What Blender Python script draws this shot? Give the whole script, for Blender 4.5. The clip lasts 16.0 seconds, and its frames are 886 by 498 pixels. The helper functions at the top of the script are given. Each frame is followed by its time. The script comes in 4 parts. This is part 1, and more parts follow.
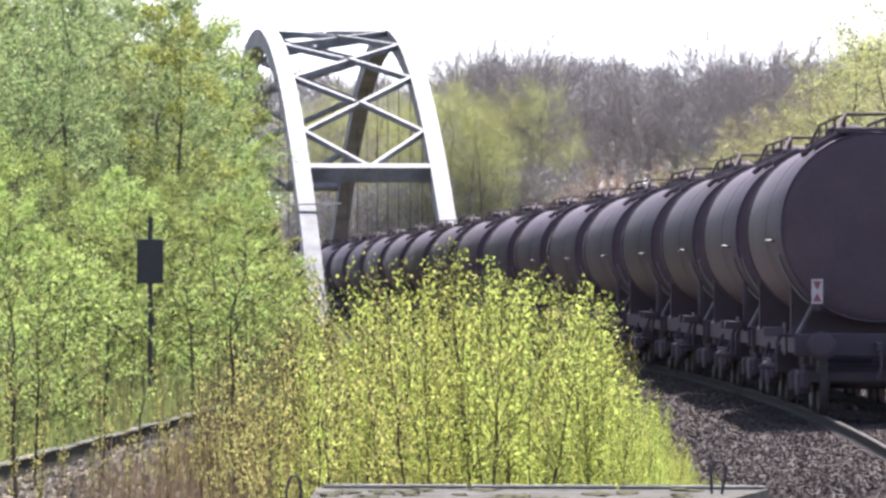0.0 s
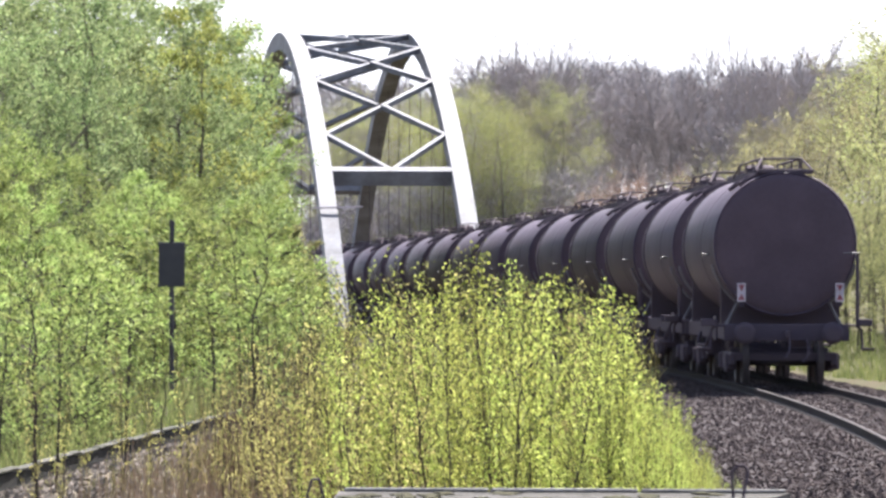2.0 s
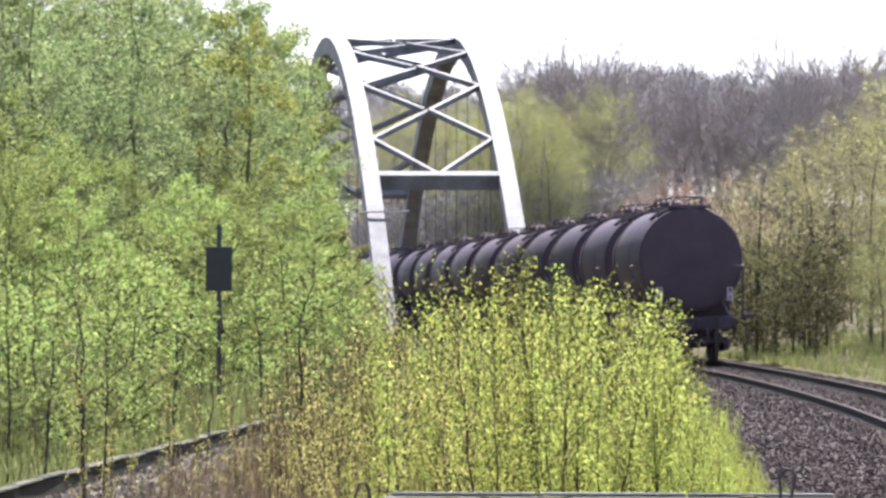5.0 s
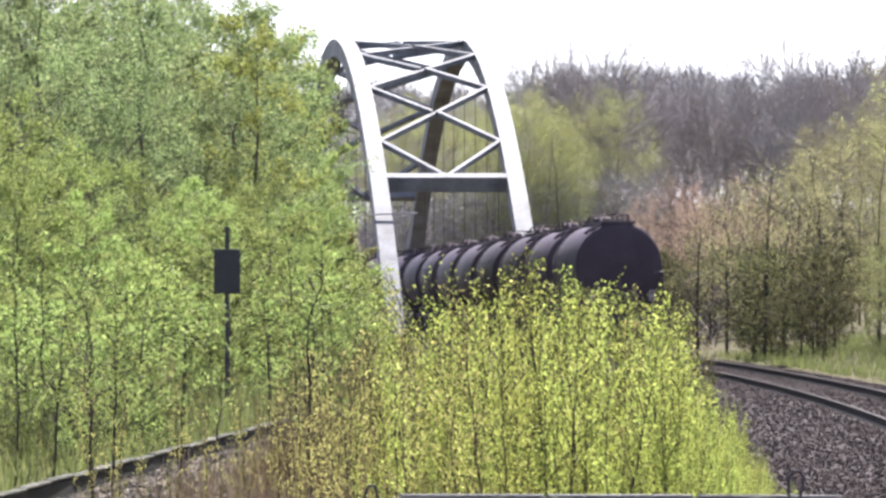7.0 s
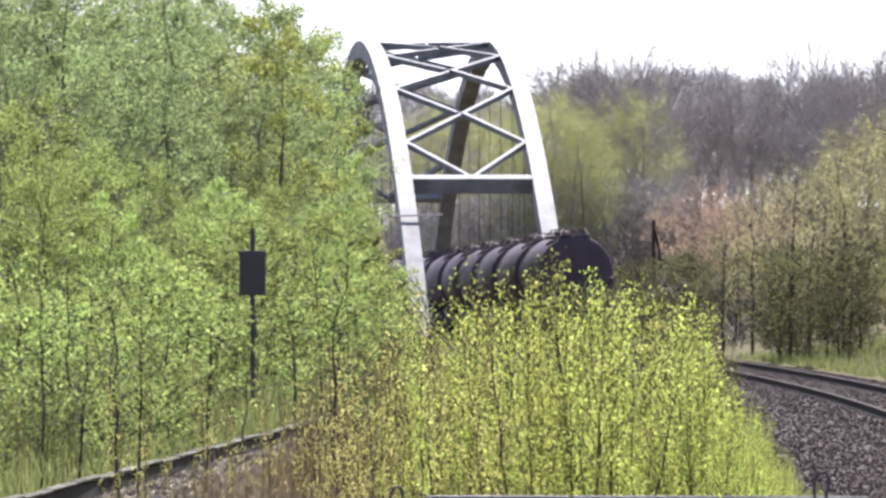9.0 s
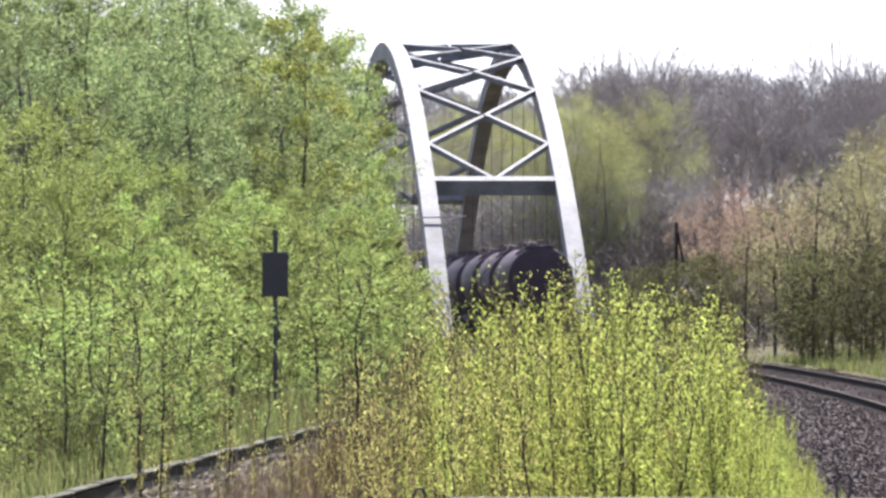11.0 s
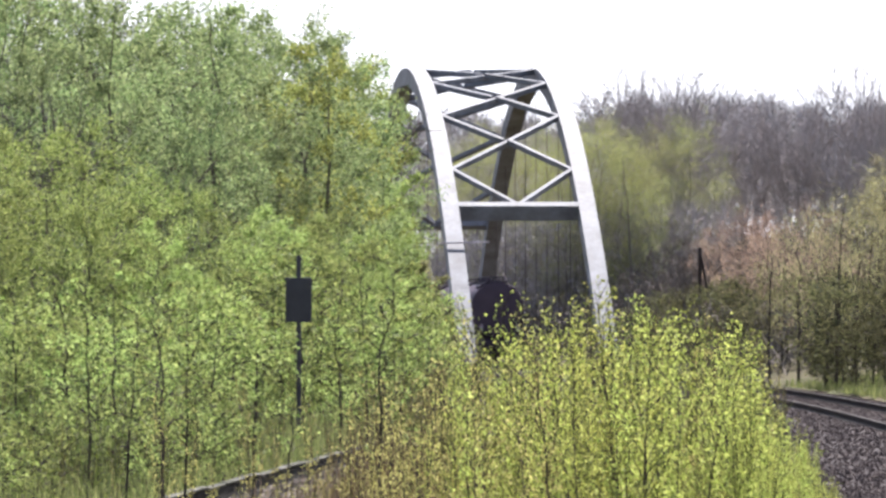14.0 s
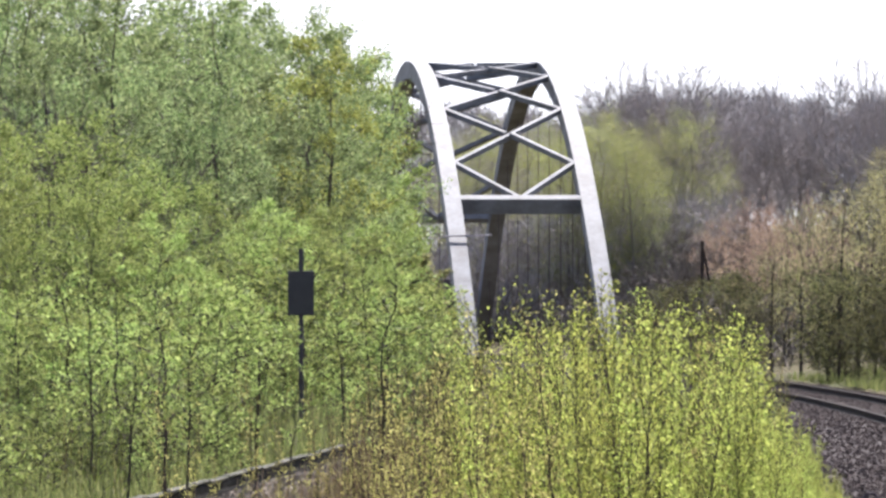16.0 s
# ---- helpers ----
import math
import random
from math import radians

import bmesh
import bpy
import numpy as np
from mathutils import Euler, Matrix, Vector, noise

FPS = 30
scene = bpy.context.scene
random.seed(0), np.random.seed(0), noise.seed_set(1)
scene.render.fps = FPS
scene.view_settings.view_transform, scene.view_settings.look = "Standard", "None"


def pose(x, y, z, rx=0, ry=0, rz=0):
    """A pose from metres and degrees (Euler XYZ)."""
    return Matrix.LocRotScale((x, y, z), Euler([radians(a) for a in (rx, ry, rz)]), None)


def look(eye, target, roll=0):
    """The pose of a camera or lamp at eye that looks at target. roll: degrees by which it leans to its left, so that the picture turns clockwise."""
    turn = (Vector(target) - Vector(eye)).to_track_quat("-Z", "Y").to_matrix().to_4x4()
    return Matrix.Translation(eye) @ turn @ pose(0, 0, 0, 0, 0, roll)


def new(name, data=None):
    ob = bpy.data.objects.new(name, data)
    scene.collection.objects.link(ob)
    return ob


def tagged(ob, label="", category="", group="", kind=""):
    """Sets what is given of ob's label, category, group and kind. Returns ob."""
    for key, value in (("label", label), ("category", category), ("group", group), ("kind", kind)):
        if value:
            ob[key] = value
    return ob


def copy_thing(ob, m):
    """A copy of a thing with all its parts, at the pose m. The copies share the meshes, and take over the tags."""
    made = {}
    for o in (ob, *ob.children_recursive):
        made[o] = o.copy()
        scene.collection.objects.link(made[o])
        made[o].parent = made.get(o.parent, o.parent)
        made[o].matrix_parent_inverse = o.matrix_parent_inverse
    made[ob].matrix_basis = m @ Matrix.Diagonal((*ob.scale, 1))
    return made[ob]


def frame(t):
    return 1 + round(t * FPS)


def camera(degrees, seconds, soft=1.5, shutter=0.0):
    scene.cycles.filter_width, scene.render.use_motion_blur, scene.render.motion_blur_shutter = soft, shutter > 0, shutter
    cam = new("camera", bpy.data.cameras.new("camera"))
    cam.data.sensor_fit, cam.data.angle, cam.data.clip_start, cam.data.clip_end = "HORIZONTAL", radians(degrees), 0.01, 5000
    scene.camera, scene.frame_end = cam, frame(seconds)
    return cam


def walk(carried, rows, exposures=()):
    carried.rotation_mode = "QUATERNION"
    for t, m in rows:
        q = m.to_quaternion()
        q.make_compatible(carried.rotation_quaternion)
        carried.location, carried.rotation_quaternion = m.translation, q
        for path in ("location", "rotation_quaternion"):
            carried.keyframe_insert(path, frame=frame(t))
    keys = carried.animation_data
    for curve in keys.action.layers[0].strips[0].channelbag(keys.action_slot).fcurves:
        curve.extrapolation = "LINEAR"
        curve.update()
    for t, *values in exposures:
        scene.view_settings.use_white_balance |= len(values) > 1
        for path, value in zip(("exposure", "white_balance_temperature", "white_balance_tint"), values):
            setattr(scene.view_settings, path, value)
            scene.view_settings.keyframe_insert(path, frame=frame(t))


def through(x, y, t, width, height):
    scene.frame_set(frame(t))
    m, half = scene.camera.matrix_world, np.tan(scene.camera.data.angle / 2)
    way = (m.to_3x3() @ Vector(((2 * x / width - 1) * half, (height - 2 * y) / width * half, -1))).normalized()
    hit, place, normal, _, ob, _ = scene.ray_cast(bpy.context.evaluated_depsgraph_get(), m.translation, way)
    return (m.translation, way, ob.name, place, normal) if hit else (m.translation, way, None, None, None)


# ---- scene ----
# ---------------------------------------------------------------- camera
# A long lens on a platform; the camera only turns, it does not travel.
EYE = 2.03
cam = camera(9.01, 16.0, soft=2.9)
ROWS = [
    (0.0, 0.0000, 0.3167, 0.00),
    (0.5, 0.0028, 0.3666, -0.12),
    (1.0, 0.0370, 0.3559, -0.08),
    (1.5, 0.1092, 0.3298, -0.12),
    (2.0, 0.2197, 0.3522, -0.05),
    (2.5, 0.3677, 0.3624, -0.02),
    (3.0, 0.4110, 0.3158, -0.02),
    (3.5, 0.4277, 0.3766, -0.11),
    (4.0, 0.5098, 0.4133, -0.19),
    (4.5, 0.6250, 0.3921, -0.07),
    (7.0, 0.7827, 0.4166, 0.09),
    (7.5, 0.8054, 0.3658, 0.09),
    (8.0, 0.8483, 0.3850, 0.08),
    (8.5, 0.9183, 0.4577, 0.14),
    (9.0, 1.0419, 0.4317, 0.13),
    (11.5, 1.3012, 0.4509, 0.06),
    (12.0, 1.3259, 0.4122, 0.03),
    (12.5, 1.3665, 0.4710, 0.09),
    (13.0, 1.4544, 0.5652, 0.10),
    (13.5, 1.5012, 0.6495, 0.03),
    (14.0, 1.5114, 0.7093, 0.07),
    (14.5, 1.4894, 0.6908, 0.05),
    (15.0, 1.4784, 0.6544, 0.22),
    (15.5, 1.5058, 0.6656, 0.09),
    (16.0, 1.5351, 0.6400, 0.08),
]
walk(cam, [(t, pose(0, 0, EYE, 90 + pitch, roll, yaw)) for t, yaw, pitch, roll in ROWS],
     exposures=[(0.0, 2.20, 6200, 14), (4.0, 2.11, 6200, 14), (8.0, 2.04, 6200, 14), (13.0, 1.89, 6200, 14), (16.0, 1.80, 6200, 14)])

# ---------------------------------------------------------------- light
world = bpy.data.worlds.new("spring_sky")
scene.world = world
world.use_nodes = True
wn = world.node_tree
sky = wn.nodes.new("ShaderNodeTexSky")
sky.sky_type, sky.sun_disc = "NISHITA", False
sky.sun_elevation, sky.sun_rotation = radians(53), radians(14.5)
sky.air_density, sky.dust_density, sky.ozone_density = 1.0, 3.0, 1.0
wn.nodes["Background"].inputs["Strength"].default_value = 0.07
wn.links.new(sky.outputs[0], wn.nodes["Background"].inputs["Color"])

sun = new("sun", bpy.data.lights.new("sun", "SUN"))
sun.data.energy, sun.data.angle, sun.data.color = 4.8, radians(0.6), (1.0, 0.95, 0.87)
SUN_FROM = Vector((0.15, 0.58, 0.80))
sun.matrix_world = look(SUN_FROM * 100, (0, 0, 0))


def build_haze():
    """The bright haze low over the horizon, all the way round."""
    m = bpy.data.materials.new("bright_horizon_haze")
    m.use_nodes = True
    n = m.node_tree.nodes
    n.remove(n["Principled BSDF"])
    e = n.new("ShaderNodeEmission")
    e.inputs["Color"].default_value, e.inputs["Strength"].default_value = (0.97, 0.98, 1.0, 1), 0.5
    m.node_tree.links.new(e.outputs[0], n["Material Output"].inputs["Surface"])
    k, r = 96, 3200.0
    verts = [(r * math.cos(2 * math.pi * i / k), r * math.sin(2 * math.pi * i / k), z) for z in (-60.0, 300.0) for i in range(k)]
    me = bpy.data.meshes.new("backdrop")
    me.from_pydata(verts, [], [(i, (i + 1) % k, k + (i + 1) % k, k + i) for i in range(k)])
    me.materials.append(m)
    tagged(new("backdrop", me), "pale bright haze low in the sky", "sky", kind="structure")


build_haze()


# ---------------------------------------------------------------- materials
def material(name, colour, rough=0.7, metal=0.0, other=None, scale=8.0, fine=60.0, bump=0.3, island=0.0, objects=0.0, depth=0.02, spec=0.5):
    """A surface with blotches and grain: two noise scales mix colour with other; island and objects vary the tone piece by piece."""
    m = bpy.data.materials.new(name)
    m.use_nodes = True
    n, l = m.node_tree.nodes, m.node_tree.links
    bsdf = n["Principled BSDF"]
    bsdf.inputs["Roughness"].default_value, bsdf.inputs["Metallic"].default_value = rough, metal
    bsdf.inputs["Specular IOR Level"].default_value = min(spec, 0.08) if rough >= 0.85 else spec
    co = n.new("ShaderNodeTexCoord")
    big, small = n.new("ShaderNodeTexNoise"), n.new("ShaderNodeTexNoise")
    for node, s in ((big, scale), (small, fine)):
        node.inputs["Scale"].default_value, node.inputs["Detail"].default_value = s, 5.0
        l.new(co.outputs["Object"], node.inputs["Vector"])
    add = n.new("ShaderNodeMath")
    add.operation = "MULTIPLY_ADD"
    l.new(small.outputs["Fac"], add.inputs[0])
    add.inputs[1].default_value = 0.45
    l.new(big.outputs["Fac"], add.inputs[2])
    ramp = n.new("ShaderNodeMapRange")
    ramp.inputs["From Min"].default_value, ramp.inputs["From Max"].default_value = 0.5, 0.95
    l.new(add.outputs[0], ramp.inputs["Value"])
    mix = n.new("ShaderNodeMix")
    mix.data_type = "RGBA"
    other = other or tuple(c * 0.65 for c in colour)
    mix.inputs["A"].default_value, mix.inputs["B"].default_value = (*colour, 1), (*other, 1)
    l.new(ramp.outputs[0], mix.inputs["Factor"])
    out = mix.outputs["Result"]
    if island or objects:
        src = n.new("ShaderNodeNewGeometry").outputs["Random Per Island"] if island else n.new("ShaderNodeObjectInfo").outputs["Random"]
        amount = island or objects
        span = n.new("ShaderNodeMapRange")
        span.inputs["To Min"].default_value, span.inputs["To Max"].default_value = 1 - amount, 1 + amount
        l.new(src, span.inputs["Value"])
        hsv = n.new("ShaderNodeHueSaturation")
        l.new(span.outputs[0], hsv.inputs["Value"])
        l.new(out, hsv.inputs["Color"])
        out = hsv.outputs["Color"]
    l.new(out, bsdf.inputs["Base Color"])
    if bump:
        bp = n.new("ShaderNodeBump")
        bp.inputs["Strength"].default_value, bp.inputs["Distance"].default_value = bump, depth
        l.new(small.outputs["Fac"], bp.inputs["Height"])
        l.new(bp.outputs[0], bsdf.inputs["Normal"])
    return m


def leaf_material(name, colour, other, through=0.5):
    """Thin leaves: diffuse and translucent, the tone varied leaf by leaf and tree by tree."""
    m = bpy.data.materials.new(name)
    m.use_nodes = True
    n, l = m.node_tree.nodes, m.node_tree.links
    n.remove(n["Principled BSDF"])
    geo, info = n.new("ShaderNodeNewGeometry"), n.new("ShaderNodeObjectInfo")
    mix = n.new("ShaderNodeMix")
    mix.data_type = "RGBA"
    mix.inputs["A"].default_value, mix.inputs["B"].default_value = (*colour, 1), (*other, 1)
    l.new(geo.outputs["Random Per Island"], mix.inputs["Factor"])
    span = n.new("ShaderNodeMapRange")
    span.inputs["To Min"].default_value, span.inputs["To Max"].default_value = 0.62, 1.26
    l.new(info.outputs["Random"], span.inputs["Value"])
    hue = n.new("ShaderNodeMapRange")
    hue.inputs["To Min"].default_value, hue.inputs["To Max"].default_value = 0.484, 0.514
    l.new(info.outputs["Random"], hue.inputs["Value"])
    hsv = n.new("ShaderNodeHueSaturation")
    l.new(hue.outputs[0], hsv.inputs["Hue"])
    l.new(span.outputs[0], hsv.inputs["Value"])
    l.new(mix.outputs["Result"], hsv.inputs["Color"])
    dif, tra, gls = n.new("ShaderNodeBsdfDiffuse"), n.new("ShaderNodeBsdfTranslucent"), n.new("ShaderNodeBsdfGlossy")
    gls.inputs["Roughness"].default_value = 0.6
    l.new(hsv.outputs[0], dif.inputs["Color"])
    l.new(hsv.outputs[0], tra.inputs["Color"])
    a, b = n.new("ShaderNodeMixShader"), n.new("ShaderNodeMixShader")
    a.inputs[0].default_value, b.inputs[0].default_value = through, 0.015
    l.new(dif.outputs[0], a.inputs[1])
    l.new(tra.outputs[0], a.inputs[2])
    l.new(a.outputs[0], b.inputs[1])
    l.new(gls.outputs[0], b.inputs[2])
    l.new(b.outputs[0], n["Material Output"].inputs["Surface"])
    return m


M_TANK = material("tar_black_tank_paint", (0.074, 0.057, 0.077), 0.55, 0.0, (0.044, 0.034, 0.047), 0.9, 14, 0.1, objects=0.2, spec=0.08)
# head and steel blacks are raised in colour to imitate veiling glare
M_TANK_END = material("glare_lifted_tank_head_paint", (0.092, 0.068, 0.082), 0.8, 0.0, (0.072, 0.054, 0.064), 1.2, 14, 0.15, spec=0.03)
M_STEEL_DARK = material("grimy_glare_lifted_steel", (0.066, 0.051, 0.064), 0.8, 0.0, (0.074, 0.057, 0.066), 3, 40, 0.3, spec=0.1)
M_GALV = material("dull_grey_steel", (0.10, 0.09, 0.095), 0.65, 0.1, (0.06, 0.05, 0.05), 3, 40, 0.2)
# pipe colour lightened to paint the highlight along the barrel's edge
M_PIPE = material("pale_highlight_pipe_paint", (0.17, 0.155, 0.165), 0.6, 0.0, (0.09, 0.08, 0.085), 3, 40, 0.1)
M_WHEEL = material("rusty_wheel_steel", (0.065, 0.05, 0.052), 0.7, 0.2, None, 6, 50, 0.2)
M_WHITE = material("reflective_white_plate", (0.42, 0.37, 0.40), 0.5, 0, (0.3, 0.26, 0.28), 6, 60, 0.05)
M_RED = material("reflective_red_plate", (0.22, 0.04, 0.05), 0.5, 0, (0.16, 0.03, 0.04), 6, 60, 0.05)
M_BRIDGE = material("weathered_white_bridge_paint", (0.205, 0.21, 0.232), 0.65, 0, (0.118, 0.116, 0.122), 0.8, 5, 0.15, spec=0.1)
M_CONCRETE = material("mossy_concrete", (0.085, 0.08, 0.076), 0.95, 0, (0.018, 0.018, 0.013), 3.4, 25, 0.5)
M_KERB = material("mossy_kerb_concrete", (0.115, 0.11, 0.098), 0.95, 0, (0.025, 0.028, 0.016), 2.2, 25, 0.6)
M_MOSS = material("dark_moss", (0.028, 0.03, 0.018), 1.0, 0, (0.05, 0.045, 0.025), 8, 60, 0.6)
# near-black concrete: the shade on the kerb's side is in the colour
M_KERBWALL = material("shade_dark_concrete", (0.03, 0.028, 0.025), 0.95, 0, (0.015, 0.015, 0.012), 2.0, 25, 0.5)
# concrete edge much paler than the platform: sunlight on the rim is painted in
M_EDGE = material("pale_lit_concrete_edge", (0.26, 0.25, 0.24), 0.9, 0, (0.12, 0.11, 0.10), 1.5, 30, 0.5)
M_STONE = material("brown_basalt_ballast", (0.072, 0.055, 0.052), 0.95, 0, (0.044, 0.034, 0.033), 9, 60, 0.4, island=0.28, spec=0.1)
M_OLDSTONE = material("weathered_grey_brown_stones", (0.18, 0.155, 0.13), 0.95, 0, (0.10, 0.085, 0.07), 9, 60, 0.4, island=0.4)
M_BED = material("ballast_bed", (0.042, 0.033, 0.033), 0.95, 0, (0.03, 0.025, 0.025), 5, 40, 0.8)
M_SLEEPER = material("grey_concrete_sleeper", (0.085, 0.07, 0.066), 0.9, 0, None, 3, 40, 0.4, objects=0.15)
M_RAIL = material("rusty_rail_steel", (0.03, 0.022, 0.022), 0.8, 0.0, (0.02, 0.016, 0.016), 6, 60, 0.2, spec=0.1)
M_RAILTOP = material("worn_rail_head", (0.052, 0.044, 0.044), 0.88, 0.0, None, 6, 60, 0.1)
M_GROUND = material("grass_and_litter", (0.05, 0.055, 0.022), 0.95, 0, (0.065, 0.048, 0.03), 0.25, 4, 0.6)
M_LITTER = material("brown_leaf_litter", (0.17, 0.14, 0.105), 0.95, 0, (0.10, 0.085, 0.06), 0.8, 14, 0.8)
M_SIGN = material("dark_sign_back", (0.035, 0.033, 0.038), 0.5, 0.3, None, 4, 40, 0.1)
M_BARK = material("grey_brown_bark", (0.10, 0.085, 0.07), 0.9, 0, (0.05, 0.042, 0.036), 2, 20, 0.5, objects=0.2)
# grey bark made paler: the distance haze is put into its colour
M_BARK_FAR = material("hazed_woodland_bark", (0.19, 0.165, 0.15), 0.9, 0, (0.13, 0.115, 0.105), 2, 20, 0.5, objects=0.2)
M_BARK_DARK = material("dark_damp_bark", (0.055, 0.045, 0.04), 0.9, 0, None, 2, 20, 0.5, objects=0.2)
# twig colour lightened well above bare wood, in place of haze before the far wood
M_TWIG = material("hazed_purple_brown_twigs", (0.335, 0.303, 0.30), 0.95, 0, (0.275, 0.25, 0.248), 0.5, 6, 0, island=0.14, spec=0.0)
# brown brush, its tone raised to include some haze
M_BRUSH = material("hazed_brush_twigs", (0.165, 0.14, 0.13), 0.95, 0, (0.11, 0.098, 0.085), 0.5, 6, 0, island=0.35)
M_STALK = material("dry_weed_stalks", (0.38, 0.28, 0.19), 0.9, 0, (0.24, 0.175, 0.12), 2, 10, 0, island=0.35)
M_SHOOT = material("red_brown_shoots", (0.20, 0.135, 0.09), 0.9, 0, (0.12, 0.08, 0.055), 2, 10, 0, island=0.35)
M_STEM = material("sapling_bark", (0.05, 0.04, 0.03), 0.9, 0, (0.085, 0.07, 0.055), 3, 30, 0, objects=0.3)
M_WOOD = material("tarred_pole_wood", (0.06, 0.045, 0.04), 0.9, 0, None, 2, 30, 0.4)
L_BIRCH = leaf_material("fresh_birch_leaves", (0.12, 0.175, 0.04), (0.33, 0.385, 0.13), 0.46)
L_BIRCH_BACK = leaf_material("grey_green_birch_leaves", (0.10, 0.15, 0.052), (0.29, 0.345, 0.155), 0.46)
L_BIRCH_GOLD = leaf_material("yellowish_birch_leaves", (0.13, 0.165, 0.035), (0.35, 0.37, 0.11), 0.46)
L_SAP = leaf_material("bright_sapling_leaves", (0.195, 0.25, 0.045), (0.475, 0.51, 0.14), 0.5)
L_SAP_DULL = leaf_material("dull_olive_sapling_leaves", (0.215, 0.205, 0.06), (0.46, 0.415, 0.16), 0.5)
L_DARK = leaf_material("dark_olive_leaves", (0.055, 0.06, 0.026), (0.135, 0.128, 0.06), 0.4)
L_FAR = leaf_material("young_olive_leaves", (0.21, 0.225, 0.09), (0.31, 0.315, 0.135))
L_OLIVE = leaf_material("brownish_olive_leaves", (0.195, 0.185, 0.088), (0.305, 0.28, 0.142), 0.5)
L_RED = leaf_material("copper_buds", (0.225, 0.16, 0.12), (0.33, 0.235, 0.18))
L_GRASS = leaf_material("grass_blades", (0.07, 0.09, 0.028), (0.16, 0.165, 0.065))


# ---------------------------------------------------------------- mesh helpers
def part(name, bm, mat, parent=None, label="", smooth=False):
    """Links a bmesh as one mesh object under a thing or a part."""
    me = bpy.data.meshes.new(name)
    bm.to_mesh(me)
    bm.free()
    me.materials.append(mat)
    if smooth:
        me.shade_smooth()
    ob = new(name, me)
    ob.parent = parent
    return tagged(ob, label)


def mesh_part(name, verts, faces, mat, parent=None, label="", smooth=False):
    me = bpy.data.meshes.new(name)
    me.from_pydata(verts, [], faces)
    me.materials.append(mat)
    if smooth:
        me.shade_smooth()
    ob = new(name, me)
    ob.parent = parent
    return tagged(ob, label)


def box(bm, size, m=None, bevel=0.0):
    r = bmesh.ops.create_cube(bm, size=1.0, matrix=(m or Matrix()) @ Matrix.Diagonal((*size, 1)))
    if bevel:
        edges = {e for v in r["verts"] for e in v.link_edges}
        bmesh.ops.bevel(bm, geom=list(edges), offset=bevel, segments=1, affect="EDGES")
    return bm


def tube(bm, a, b, r0, r1=None, n=8):
    a, b = Vector(a), Vector(b)
    d = b - a
    m = Matrix.Translation((a + b) / 2) @ d.to_track_quat("Z", "Y").to_matrix().to_4x4()
    bmesh.ops.create_cone(bm, cap_ends=True, segments=n, radius1=r0, radius2=r0 if r1 is None else r1, depth=d.length, matrix=m)
    return bm


def pipe(bm, points, r, n=6):
    for a, b in zip(points, points[1:]):
        tube(bm, a, b, r, None, n)
    return bm


def sweep(bm, points, r, n=6):
    """One continuous bent tube through the points."""
    pts = [Vector(p) for p in points]
    rings = []
    for i, p in enumerate(pts):
        d = (pts[min(i + 1, len(pts) - 1)] - pts[max(i - 1, 0)]).normalized()
        q = d.to_track_quat("Z", "Y")
        rings.append([bm.verts.new(p + q @ Vector((r * math.cos(2 * math.pi * k / n), r * math.sin(2 * math.pi * k / n), 0))) for k in range(n)])
    for a, b in zip(rings, rings[1:]):
        off = min(range(n), key=lambda o: sum((a[k].co - b[(k + o) % n].co).length for k in range(n)))
        for k in range(n):
            bm.faces.new((a[k], a[(k + 1) % n], b[(k + 1 + off) % n], b[(k + off) % n]))
    bm.faces.new(rings[0][::-1])
    bm.faces.new(rings[-1])
    bmesh.ops.recalc_face_normals(bm, faces=bm.faces)
    return bm


def lathe(bm, profile, n=40, axis="Y", centre=(0, 0, 0)):
    """A closed body turned about the axis; profile is (along, radius)."""
    rings = []
    for s, r in profile:
        ring = []
        for i in range(n):
            a = 2 * math.pi * i / n
            if r < 1e-5 and i:
                ring.append(ring[0])
                continue
            c, d = r * math.cos(a), r * math.sin(a)
            p = (c, s, d) if axis == "Y" else (s, c, d)
            ring.append(bm.verts.new(Vector(centre) + Vector(p)))
        rings.append(ring)
    for p, q in zip(rings, rings[1:]):
        for i in range(n):
            j = (i + 1) % n
            vs = [p[i], p[j], q[j], q[i]]
            uniq = []
            for v in vs:
                if v not in uniq:
                    uniq.append(v)
            if len(uniq) > 2:
                bm.faces.new(uniq)
    bmesh.ops.recalc_face_normals(bm, faces=bm.faces)
    return bm


def leaf_cloud(rng, centres, size, aspect=0.6, droop=0.0):
    """One small pointed quad at each centre, turned at random. Returns verts, faces."""
    n = len(centres)
    u = rng.normal(size=(n, 3))
    u[:, 2] -= droop
    u /= np.linalg.norm(u, axis=1)[:, None]
    w = np.cross(u, rng.normal(size=(n, 3)))
    w /= np.linalg.norm(w, axis=1)[:, None]
    s = (size * rng.uniform(0.6, 1.35, n))[:, None]
    c = np.asarray(centres)
    v = np.stack([c - u * s * 0.5, c + w * s * aspect * 0.5, c + u * s * 0.5, c - w * s * aspect * 0.5], 1).reshape(-1, 3)
    f = np.arange(4 * n).reshape(-1, 4)
    return v.tolist(), f.tolist()


def blade_strips(a, b, width, rng):
    """Thin straight slivers from a to b, tapered to a point: twigs, stalks, grass. Returns verts, faces."""
    a, b = np.asarray(a), np.asarray(b)
    side = np.cross(b - a, rng.normal(size=a.shape))
    side /= np.linalg.norm(side, axis=1)[:, None] + 1e-9
    w = np.broadcast_to(np.asarray(width), (len(a),))[:, None] * side * 0.5
    v = np.stack([a - w, a + w, b + w * 0.35, b - w * 0.35], 1).reshape(-1, 3)
    return v.tolist(), np.arange(4 * len(a)).reshape(-1, 4).tolist()


